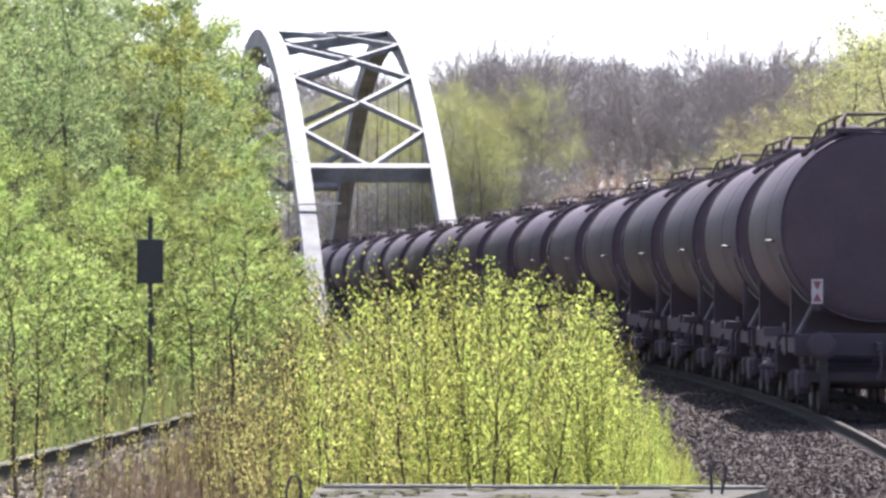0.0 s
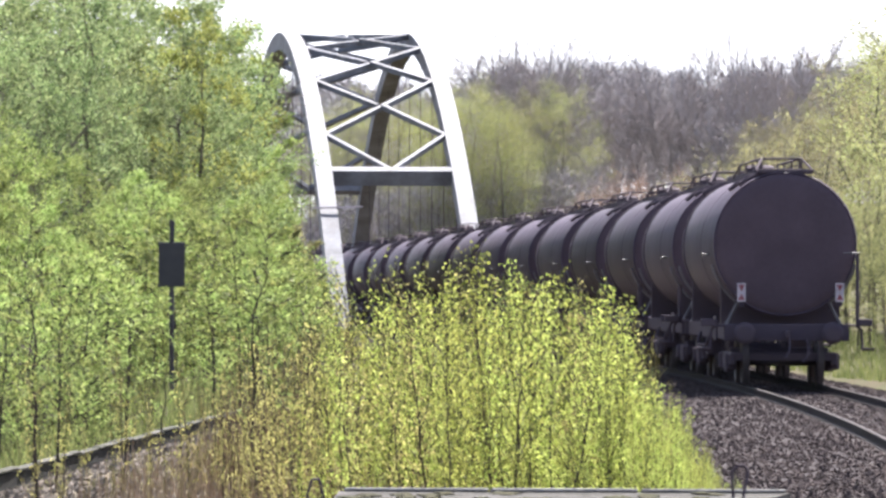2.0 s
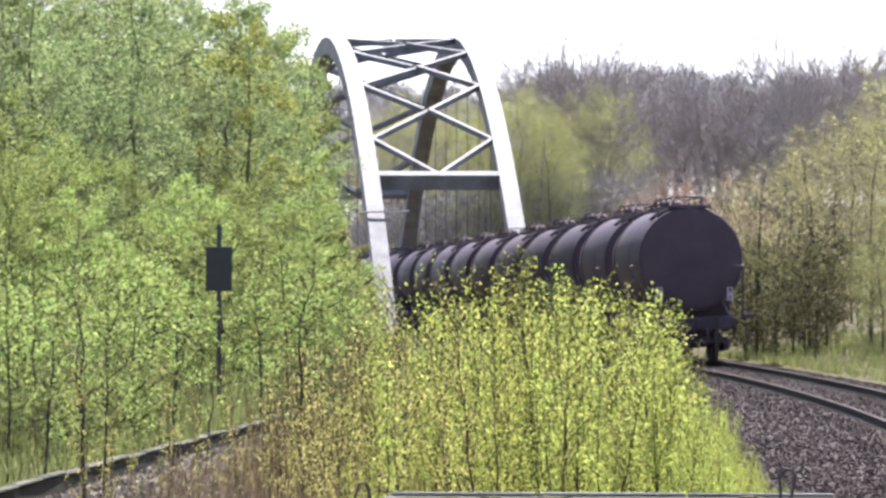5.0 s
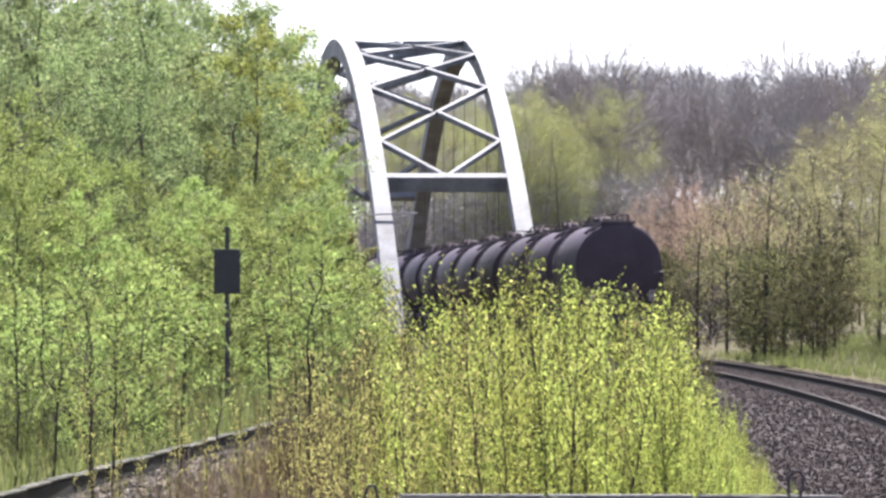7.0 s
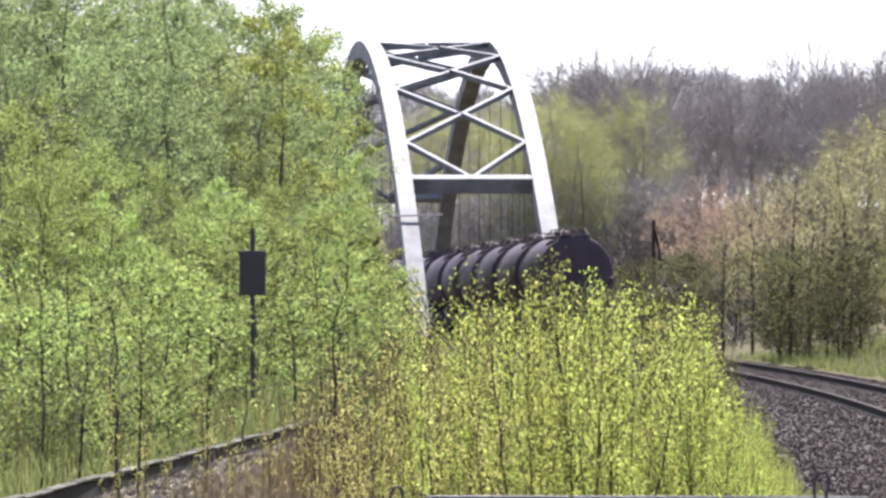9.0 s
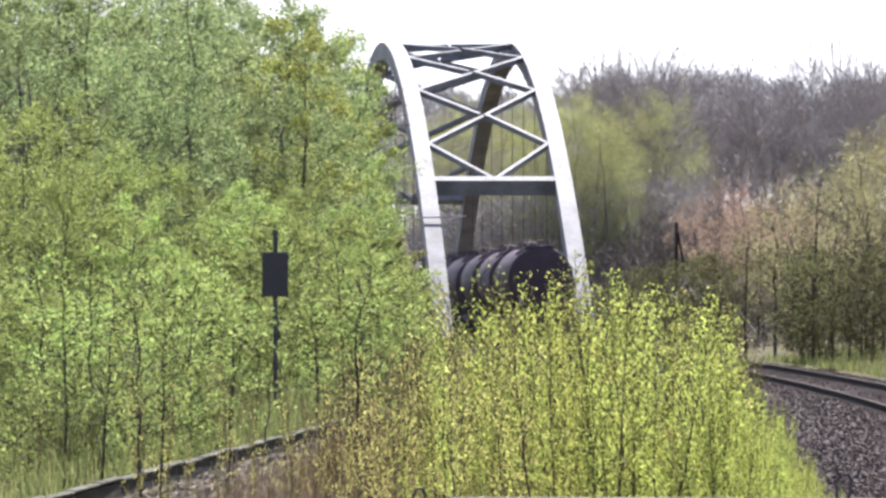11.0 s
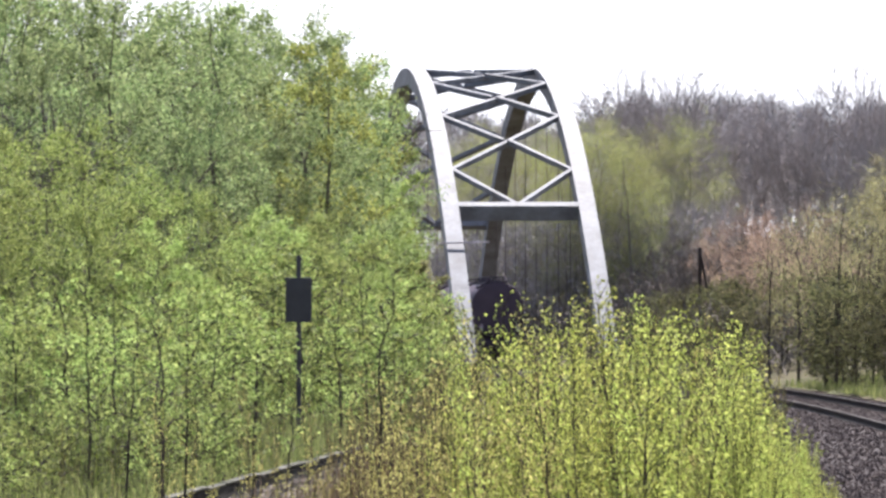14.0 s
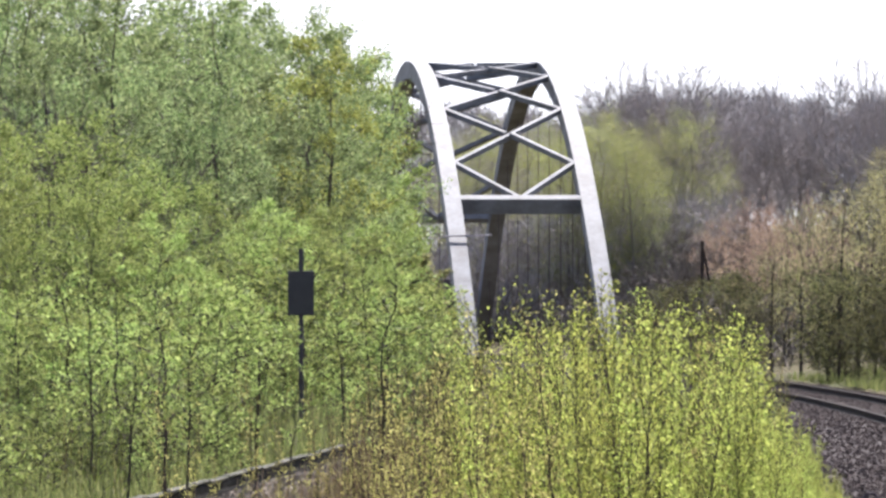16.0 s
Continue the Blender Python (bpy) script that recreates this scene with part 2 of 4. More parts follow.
def tubes_from(segments, n=5, links=()):
    """Tapered tubes (a, b, r0, r1) joined into one list of verts and faces; links (i, j) graft tube i on tube j."""
    verts, faces = [], []
    for a, b, r0, r1 in segments:
        a, b = Vector(a), Vector(b)
        q = (b - a).to_track_quat("Z", "Y")
        base = len(verts)
        for p, r in ((a, r0), (b, r1)):
            for i in range(n):
                t = 2 * math.pi * i / n
                verts.append(p + q @ Vector((r * math.cos(t), r * math.sin(t), 0)))
        for i in range(n):
            j = (i + 1) % n
            faces.append((base + i, base + j, base + n + j, base + n + i))
    for i, j in links:
        faces.append((2 * n * i, 2 * n * i + 1, 2 * n * j + 1, 2 * n * j))
    return [tuple(v) for v in verts], faces


# ---------------------------------------------------------------- the line of the track
BEND_START, BEND_END = 62.0, 262.0


def track_slope(y):
    u = min(max(y, BEND_START), BEND_END) - 150
    return -0.044540 - 0.00063510 * u + 3.2152e-06 * u * u - 0.0016 * min(max(y - 285, 0), 60)


def track_x(y):
    """One smooth bend to the left, straight before it and behind it."""
    v = min(max(y, BEND_START), BEND_END)
    u = v - 150
    x = 5.2377 - 0.044540 * u - 0.00031755 * u * u + 1.0717e-06 * u ** 3 + (y - v) * track_slope(v)
    w = max(y - 285, 0)
    return x - 0.0008 * (w * w if w < 60 else 3600 + 120 * (w - 60))


# the way along the track, tabled every half metre
TRACK_Y = [-40 + 0.5 * i for i in range(1300)]
TRACK_S = [0.0]
for y0, y1 in zip(TRACK_Y, TRACK_Y[1:]):
    TRACK_S.append(TRACK_S[-1] + math.hypot(y1 - y0, track_x(y1) - track_x(y0)))


def along(s):
    """Place and heading on the track at the way s."""
    y = float(np.interp(s, TRACK_S, TRACK_Y))
    return track_x(y), y, math.degrees(math.atan2(-track_slope(y), 1.0))


def way_at(y):
    return float(np.interp(y, TRACK_Y, TRACK_S))


def track_z(y):
    """The line falls slightly towards the bridge and beyond."""
    return -0.0026 * min(max(y - 180, 0), 170)


CANT = 1.2     # degrees by which the track leans to the inside of the bend


# ---------------------------------------------------------------- ground
SIDING = -0.24      # the sunken bed of the old siding


def ground_height(x, y):
    """Low by the track bed, a shallow rise in the woods far behind and on the bank beside the track."""
    h = -0.25
    off = x - track_x(min(y, 400.0))
    if off > 4.2:
        h += min(0.16 * (off - 4.2), 1.6) + 0.004 * min(off, 300)
    if y > 330:
        h += min((y - 330) * 0.045, 8.0)
    h += 0.12 * noise.noise((x * 0.12, y * 0.06, 0.3))
    if -6.0 < off < 3.4:
        h = -0.7
    return h


def build_ground():
    xs = [-1500, -700, -300, -150, -90, -60] + [-45 + 1.5 * i for i in range(61)] + [60, 90, 150, 300, 700, 1500]
    ys = [-300, -100, -40] + [3.0 * i for i in range(-5, 120)] + [370, 390, 420, 460, 520, 600, 800, 1200, 2000, 3500]
    verts = [(x, y, ground_height(x, y)) for y in ys for x in xs]
    w = len(xs)
    faces = [(j * w + i, j * w + i + 1, (j + 1) * w + i + 1, (j + 1) * w + i) for j in range(len(ys) - 1) for i in range(w - 1)]
    g = mesh_part("ground", verts, faces, M_GROUND, None, "", True)
    tagged(g, "rough grass and leaf litter beside the railway line", "ground", kind="structure")
    # brown strip of the overgrown siding between kerb and track
    ys2 = [40 + 2.0 * i for i in range(60)]
    verts, faces = [], []
    for y in ys2:
        left = -5.0 + (y - 63) * 0.048 + 0.1
        right = track_x(y) - 4.0
        for k in range(9):
            x = left + (right - left) * k / 8
            verts.append((x, y, SIDING + 0.05 * noise.noise((x, y * 0.5, 2.0))))
    faces = [(j * 9 + i, j * 9 + i + 1, (j + 1) * 9 + i + 1, (j + 1) * 9 + i) for j in range(len(ys2) - 1) for i in range(8)]
    tagged(mesh_part("ground_siding", verts, faces, M_LITTER, None, "", True), "brown leaf litter on an overgrown siding", "ground", kind="structure")


def build_track():
    cant = math.tan(radians(CANT))
    # ballast bed
    prof = [(-4.4, -0.34), (-3.0, -0.28), (-2.3, -0.22), (-1.75, -0.16), (1.75, -0.16), (2.3, -0.22), (3.0, -0.4)]
    ys = [-20 + 2.0 * i for i in range(141)]
    verts = [(track_x(y) + a, y, b + a * cant * 0.7 + track_z(y)) for y in ys for a, b in prof]
    w = len(prof)
    faces = [(j * w + i, j * w + i + 1, (j + 1) * w + i + 1, (j + 1) * w + i) for j in range(len(ys) - 1) for i in range(w - 1)]
    tagged(mesh_part("ballast_bed", verts, faces, M_BED, None, "", True), "dark brown ballast bed under the rails", "ballast", kind="structure")
    # rails
    for side in (-0.752, 0.752):
        foot = [(-0.07, -0.16), (0.07, -0.16), (0.07, -0.14), (0.012, -0.12), (0.012, -0.05), (0.036, -0.035), (0.036, -0.004), (0.03, 0.0), (-0.03, 0.0), (-0.036, -0.004), (-0.036, -0.035), (-0.012, -0.05), (-0.012, -0.12), (-0.07, -0.14)]
        yy = [-20 + 1.5 * i for i in range(247)]
        verts = [(track_x(y) + side + a, y, b + side * cant + track_z(y)) for y in yy for a, b in foot]
        w = len(foot)
        faces = [(j * w + i, (j + 1) * w + i, (j + 1) * w + (i + 1) % w, j * w + (i + 1) % w) for j in range(len(yy) - 1) for i in range(w)]
        ob = mesh_part("rail", verts, faces, M_RAIL)
        ob.data.materials.append(M_RAILTOP)
        for k, p in enumerate(ob.data.polygons):
            p.material_index = 1 if k % w == 7 else 0
        tagged(ob, "rusty steel rail with a worn bright head", "rail", "rails of the track")


def stones(name, rng, pts, size, mat, label):
    """Angular broken stones, eight faces each, in one mesh."""
    n = len(pts)
    base = np.array([(1, 0, 0), (-1, 0, 0), (0, 1, 0), (0, -1, 0), (0, 0, 0.8), (0, 0, -0.8)], float)
    v = base[None] * rng.uniform(0.55, 1.3, (n, 6, 1)) + rng.normal(size=(n, 6, 3)) * 0.22
    turn = rng.uniform(0, 2 * math.pi, n)
    c, s = np.cos(turn)[:, None], np.sin(turn)[:, None]
    v = np.stack([v[..., 0] * c - v[..., 1] * s, v[..., 0] * s + v[..., 1] * c, v[..., 2]], -1)
    v = v * (size * rng.uniform(0.6, 1.4, n))[:, None, None] + np.asarray(pts)[:, None, :]
    tri = np.array([(0, 2, 4), (2, 1, 4), (1, 3, 4), (3, 0, 4), (2, 0, 5), (1, 2, 5), (3, 1, 5), (0, 3, 5)])
    f = (tri[None] + (np.arange(n) * 6)[:, None, None]).reshape(-1, 3)
    ob = mesh_part(name, v.reshape(-1, 3).tolist(), f.tolist(), mat)
    return tagged(ob, label, "ballast", kind="stuff")


def build_ballast():
    rng = np.random.default_rng(17)
    cant = math.tan(radians(CANT))
    pts = []
    for _ in range(50000):
        y = 46 + 130 * rng.uniform() ** 1.9
        a = rng.uniform(-4.2, 2.4)
        z = float(np.interp(a, [-4.4, -3.0, -2.3, -1.75, 1.75, 2.3, 3.0], [-0.34, -0.28, -0.22, -0.16, -0.16, -0.22, -0.4])) + a * cant * 0.7
        if abs(abs(a) - 0.752) < 0.12:
            z -= 0.03
        pts.append((track_x(y) + a, y, z + 0.012))
    stones("ballast", rng, pts, 0.0265, M_STONE, "broken brown basalt stones of the track ballast")
    pts = []
    for _ in range(6000):
        y = 46 + 50 * rng.uniform()
        left = -5.0 + (y - 63) * 0.048 + 0.15
        pts.append((left + 3.0 * rng.uniform() ** 1.5, y, SIDING + 0.015))
    stones("old_ballast", rng, pts, 0.04, M_OLDSTONE, "old weathered stones among leaf litter on the siding")


def build_sleepers():
    me = None
    cant = math.tan(radians(CANT))
    for i in range(190):
        y = 56 + 0.62 * i
        if me is None:
            bm = box(bmesh.new(), (2.5, 0.24, 0.2), None, 0.02)
            me = bpy.data.meshes.new("sleeper")
            bm.to_mesh(me)
            bm.free()
            me.materials.append(M_SLEEPER)
        ob = new("sleeper", me)
        ob.matrix_basis = pose(track_x(y), y, -0.256 + 0.01 * math.sin(i * 3.1), 0, -CANT, math.degrees(math.atan2(-track_slope(y), 1)))
        tagged(ob, "grey concrete sleeper bedded in brown ballast", "sleeper", "sleepers of the track")


# ---------------------------------------------------------------- the bridge
SPAN, RISE, ARCH_W = 74.0, 15.65, 6.78
BRIDGE = pose(-2.43, 266.0, -0.455, 0, 0, math.degrees(math.atan(0.1065)))


def arch_point(s, out=0.0):
    """Height and way of the arch's centre line at the way s from its foot, moved outwards; with its slope."""
    k = (s - SPAN / 2) / (SPAN / 2)
    z = 0.3 + RISE * (1 - k * k)
    slope = math.atan2(-2 * RISE * k, SPAN / 2)
    return s - out * math.sin(slope), z + out * math.cos(slope), slope


def build_bridge():
    root = new("arch_bridge")
    root.matrix_world = BRIDGE
    tagged(root, "white painted steel tied-arch railway bridge with crossed bracing", "bridge")
    wide, deep = 0.84, 0.95
    for side in (-1, 1):
        bm = bmesh.new()
        rings = []
        for i in range(61):
            s = SPAN * i / 60
            ring = []
            for x, o in ((-wide / 2, -deep), (wide / 2, -deep), (wide / 2, 0), (-wide / 2, 0)):
                y, z, _ = arch_point(s, o)
                ring.append(bm.verts.new((side * ARCH_W / 2 + x, y, z)))
            rings.append(ring)
        for p, q in zip(rings, rings[1:]):
            for i in range(4):
                bm.faces.new((p[i], p[(i + 1) % 4], q[(i + 1) % 4], q[i]))
        bm.faces.new(rings[0])
        bm.faces.new(rings[-1])
        bmesh.ops.recalc_face_normals(bm, faces=bm.faces)
        part("arch_rib", bm, M_BRIDGE, root)
        bm = bmesh.new()
        box(bm, (0.5, SPAN, 1.1), pose(side * ARCH_W / 2, SPAN / 2, -1.6), 0.03)
        part("tie_beam", bm, M_BRIDGE, root)
        for k in range(1, 12):
            s = SPAN * k / 12
            y, z, _ = arch_point(s, -deep)
            bm = bmesh.new()
            tube(bm, (side * ARCH_W / 2, y, 0.0), (side * ARCH_W / 2, y, z + 0.1), 0.02, None, 6)
            part("hanger", bm, M_STEEL_DARK, root)
    inner = ARCH_W - wide

    def brace(name, s0, x0, s1, x1, w, d, sink=0.04):
        """A straight box beam between two places on the arch's back, standing square to the arch."""
        y0, z0, a0 = arch_point(s0, -sink)
        y1, z1, a1 = arch_point(s1, -sink)
        p, q = Vector((x0, y0, z0)), Vector((x1, y1, z1))
        a = (a0 + a1) / 2
        up = Vector((0, -math.sin(a), math.cos(a)))
        along_v = (q - p).normalized()
        across = along_v.cross(up).normalized()
        up = across.cross(along_v)
        m = Matrix((along_v, across, up)).transposed().to_4x4()
        m.translation = (p + q) / 2 - up * d / 2
        part(name, box(bmesh.new(), ((q - p).length, w, d), m, 0.015), M_BRIDGE, root)

    h = inner / 2 + 0.02
    for s, d in ((10.9, 0.85), (SPAN - 10.9, 0.4)):
        brace("portal_beam", s, -h, s, h, 0.45, d)
    nodes = [14.2 + (SPAN - 28.4) * i / 7 for i in range(8)]
    for s0, s1 in ((10.9, nodes[0]), (SPAN - 10.9, nodes[-1])):
        for sx in (-1, 1):
            brace("brace", s0, 0, s1, sx * h, 0.22, 0.28)
    for a, b in zip(nodes, nodes[1:]):
        mid = (a + b) / 2
        brace("brace", a, -h, b, h, 0.22, 0.28)
        brace("brace", a, h, mid, 0.12, 0.22, 0.28, 0.05)
        brace("brace", mid, -0.12, b, -h, 0.22, 0.28, 0.05)
    bm = bmesh.new()
    box(bm, (ARCH_W - 0.5, SPAN, 0.35), pose(0, SPAN / 2, -0.36))
    part("deck", bm, M_BED, root, "dark ballasted deck")
    y, z, _ = arch_point(7.6, 0.0)
    bm = bmesh.new()
    box(bm, (2.45, 0.08, 0.08), pose(-ARCH_W / 2 + 0.42, y - 0.16, z + 0.11, 0, -1.5, 0), 0.01)
    part("bracket_arm", bm, M_WHITE, root, "white bracket arm")
    for y in (-1.2, SPAN + 1.2):
        bm = bmesh.new()
        box(bm, (8.6, 3.2, 3.0), pose(0, y, -2.0), 0.05)
        part("abutment", bm, M_CONCRETE, root, "grey concrete abutment")
    return root


# ---------------------------------------------------------------- the train
WAGON = 14.0
TANK_R, TANK_Z = 1.45, 2.83
FAR_END, NEAR_END = 5.85, -5.98


def build_bogie(root, y):
    frame_ob = None
    bm = bmesh.new()
    for sx in (-1, 1):
        box(bm, (0.14, 2.6, 0.26), pose(sx * 1.02, y, 0.52), 0.03)
        box(bm, (0.16, 0.7, 0.22), pose(sx * 1.02, y, 0.36), 0.03)
        for dy in (-0.9, 0.9):
            box(bm, (0.22, 0.34, 0.34), pose(sx * 1.04, y + dy, 0.47), 0.04)
    box(bm, (2.0, 0.5, 0.24), pose(0, y, 0.62), 0.03)
    for dy in (-1.25, 1.25):
        box(bm, (2.0, 0.14, 0.16), pose(0, y + dy, 0.56), 0.02)
    frame_ob = part("bogie", bm, M_STEEL_DARK, root, "black cast bogie frame")
    for dy in (-0.9, 0.9):
        bm = bmesh.new()
        for sx in (-1, 1):
            lathe(bm, [(sx * 0.685, 0), (sx * 0.685, 0.49), (sx * 0.715, 0.49), (sx * 0.72, 0.463), (sx * 0.82, 0.458), (sx * 0.82, 0.38), (sx * 0.79, 0.34), (sx * 0.79, 0.0)], 24, "X")
        tube(bm, (-0.72, 0, 0), (0.72, 0, 0), 0.085, None, 10)
        wheelset = part("wheelset", bm, M_WHEEL, frame_ob, "rusty steel wheelset", True)
        wheelset.location = (0, y + dy, 0.46)


def build_wagon():
    root = new("tank_wagon")
    tagged(root, "black four-axle railway tank wagon with a roof walkway, grimy", "tank wagon", "tank wagons of the train")
    n = 48
    # barrel with its lip at both ends, and the two dished heads
    step = FAR_END - 2.3
    bm = lathe(bmesh.new(), [(NEAR_END, TANK_R - 0.05), (NEAR_END - 0.02, TANK_R - 0.02), (NEAR_END + 0.03, TANK_R), (step, TANK_R), (step + 0.01, TANK_R - 0.09), (FAR_END - 0.06, TANK_R - 0.09), (FAR_END, TANK_R - 0.13)], n, "Y", (0, 0, TANK_Z))
    barrel = part("tank_barrel", bm, M_TANK, root)
    for p in barrel.data.polygons:
        p.use_smooth = True
    barrel.data.set_sharp_from_angle(angle=radians(35))
    for s, y in ((-1, NEAR_END), (1, FAR_END)):
        head_r = TANK_R - (0.045 if s < 0 else 0.125)
        prof = [(y + s * 0.16 * math.cos(a), head_r * math.sin(a)) for a in [math.pi / 2 * k / 7 for k in range(8)]]
        bm = lathe(bmesh.new(), prof[::-1], n, "Y", (0, 0, TANK_Z))
        part("tank_head", bm, M_TANK_END, root, "dark dished tank head", True)
    bm = lathe(bmesh.new(), [(-2.23, TANK_R - 0.005), (-2.22, TANK_R + 0.008), (-2.16, TANK_R + 0.008), (-2.15, TANK_R - 0.005)], n, "Y", (0, 0, TANK_Z))
    part("weld_seam", bm, M_TANK, barrel, "", True)
    bm = lathe(bmesh.new(), [(step - 0.1, TANK_R - 0.005), (step - 0.095, TANK_R + 0.03), (step + 0.06, TANK_R + 0.03), (step + 0.065, TANK_R - 0.095)], n, "Y", (0, 0, TANK_Z))
    part("jacket_flange", bm, M_STEEL_DARK, barrel, "dark flange at the end of the jacket")
    # underframe
    bm = bmesh.new()
    for sx in (-1, 1):
        box(bm, (0.12, 12.6, 0.30), pose(sx * 1.12, 0, 1.06), 0.015)
    for y in (-6.35, -4.6, -2.2, 0, 2.2, 4.6, 6.35):
        box(bm, (2.5 if abs(y) > 6 else 2.2, 0.2, 0.34 if abs(y) > 6 else 0.2), pose(0, y, 1.06), 0.015)
    under = part("underframe", bm, M_STEEL_DARK, root, "black steel underframe")
    for y in (-4.6, 4.6):
        bm = bmesh.new()
        prof = [(-1.2, 1.2), (1.2, 1.2)] + [(1.3 * math.cos(a), TANK_Z - 1.0 * math.sin(a) * 1.44) for a in [math.pi * (0.12 + 0.76 * k / 10) for k in range(11)]]
        vs = [[bm.verts.new((x, y + o, z)) for x, z in prof] for o in (-0.14, 0.14)]
        bm.faces.new(vs[0])
        bm.faces.new(vs[1][::-1])
        for i in range(len(prof)):
            j = (i + 1) % len(prof)
            bm.faces.new((vs[0][j], vs[0][i], vs[1][i], vs[1][j]))
        bmesh.ops.recalc_face_normals(bm, faces=bm.faces)
        part("tank_saddle", bm, M_STEEL_DARK, root)
    for y in (-4.3, 4.3):
        build_bogie(root, y)
    # buffers, coupling hook
    for s in (-1, 1):
        for sx in (-0.875, 0.875):
            bm = lathe(bmesh.new(), [(s * 6.45, 0), (s * 6.45, 0.13), (s * 6.75, 0.11), (s * 6.76, 0.09), (s * 6.93, 0.09), (s * 6.94, 0.21), (s * 6.97, 0.22), (s * 6.99, 0.12), (s * 6.99, 0)], 20, "Y", (sx, 0, 1.05))
            part("buffer", bm, M_STEEL_DARK, root, "black round buffer", True)
        bm = bmesh.new()
        box(bm, (0.09, 0.36, 0.14), pose(0, s * 6.6, 1.03), 0.02)
        pipe(bm, [(0.03, s * 6.74, 1.0), (0.03, s * 6.8, 0.72), (-0.03, s * 6.8, 0.55), (-0.03, s * 6.7, 0.6)], 0.025)
        part("coupling", bm, M_STEEL_DARK, root)
        # brake hose
        bm = bmesh.new()
        pipe(bm, [(0.4, s * 6.5, 0.92), (0.42, s * 6.66, 0.8), (0.4, s * 6.72, 0.58), (0.3, s * 6.7, 0.48)], 0.028)
        part("brake_hose", bm, M_STEEL_DARK, root)
    # roof walkway with handrails on both sides that slope down at the ends
    top = TANK_Z + TANK_R
    bm = bmesh.new()
    for x in (-0.32, -0.16, 0.0, 0.16, 0.32):
        box(bm, (0.13, 9.6, 0.035), pose(x, -0.6, top + 0.055), 0.006)
    for k in range(7):
        box(bm, (0.86, 0.06, 0.07), pose(0, -5.2 + 9.2 * k / 6, top + 0.005))
    for x in (-0.42, 0.42):
        box(bm, (0.05, 9.8, 0.13), pose(x, -0.6, top - 0.01), 0.006)
    part("roof_walkway", bm, M_STEEL_DARK, root, "dark roof walkway planks")
    for x in (-0.40, 0.40):
        bm = bmesh.new()
        pipe(bm, [(x * 1.42, -5.75, top + 0.03), (x, -5.1, top + 0.28), (x, 1.2, top + 0.28), (x * 1.15, 2.4, top + 0.02)], 0.024)
        for y in (-5.1, -4.6, -2.6, -0.6, 1.2):
            tube(bm, (x, y, top - 0.03), (x, y, top + 0.28), 0.022, None, 6)
        pipe(bm, [(x, -5.1, top + 0.15), (x, 1.2, top + 0.15)], 0.014)
        part("walkway_handrail", bm, M_STEEL_DARK, root)
    for y in (-5.1, -4.6):
        part("cross_rail", tube(bmesh.new(), (-0.4, y, top + 0.28), (0.4, y, top + 0.28), 0.02, None, 6), M_STEEL_DARK, root)
    # manhole dome and its lid
    bm = bmesh.new()
    bmesh.ops.create_cone(bm, cap_ends=True, segments=20, radius1=0.3, radius2=0.28, depth=0.24, matrix=pose(0.0, 0.9, top + 0.1))
    dome = part("manhole", bm, M_TANK, root)
    bm = bmesh.new()
    bmesh.ops.create_cone(bm, cap_ends=True, segments=20, radius1=0.33, radius2=0.24, depth=0.06, matrix=pose(0.0, 0.9, top + 0.24))
    part("manhole_lid", bm, M_STEEL_DARK, dome)
    # end plate under the walkway's near end
    part("end_plate", box(bmesh.new(), (1.15, 0.55, 0.09), pose(0, NEAR_END + 0.3, top + 0.005), 0.015), M_STEEL_DARK, root)
    # a short ladder that follows the barrel from the walkway down its shoulder
    def on_barrel(deg, y):
        a = radians(deg)
        return (-(TANK_R + 0.07) * math.sin(a), y, TANK_Z + (TANK_R + 0.07) * math.cos(a))

    ladder = part("shoulder_ladder", sweep(bmesh.new(), [on_barrel(14 + 6 * q, -5.35) for q in range(6)], 0.045), M_STEEL_DARK, root)
    part("stile", sweep(bmesh.new(), [on_barrel(14 + 6 * q, -5.0) for q in range(6)], 0.045), M_STEEL_DARK, ladder)
    for q in range(5):
        part("rung", tube(bmesh.new(), on_barrel(18 + 6 * q, -5.35), on_barrel(18 + 6 * q, -5.0), 0.02, None, 6), M_STEEL_DARK, ladder)
    for sx in (-1, 1):
        # lifting foot by the barrel's end
        for y in (NEAR_END + 0.25, FAR_END - 0.25):
            if sx > 0:
                break
            a = radians(28)
            bm = box(bmesh.new(), (0.5, 0.2, 0.12), pose(sx * (TANK_R + 0.02) * math.sin(a), y, TANK_Z + (TANK_R + 0.02) * math.cos(a), 0, sx * 28, 0), 0.02)
            part("end_cleat", bm, M_STEEL_DARK, root)
        # pale grab handle at mid height
        bm = bmesh.new()
        pipe(bm, [(sx * (TANK_R - 0.02), -4.6, TANK_Z - 0.2), (sx * (TANK_R + 0.12), -4.6, TANK_Z - 0.2), (sx * (TANK_R + 0.12), -4.2, TANK_Z - 0.2), (sx * (TANK_R - 0.02), -4.2, TANK_Z - 0.2)], 0.022)
        part("grab_handle", bm, M_GALV, root, "pale steel grab handle")
        # corner steps with upright grab irons
        for y in (-6.3, 6.3):
            bm = bmesh.new()
            pipe(bm, [(sx * 1.1, y, 1.2), (sx * 1.44, y, 1.2), (sx * 1.5, y, 1.1), (sx * 1.52, y, 0.72), (sx * 1.76, y, 0.72)], 0.026)
            box(bm, (0.3, 0.32, 0.14), pose(sx * 1.56, y, 1.26), 0.015)
            box(bm, (0.26, 0.3, 0.03), pose(sx * 1.63, y, 0.74))
            step_iron = part("corner_step", bm, M_STEEL_DARK, root)
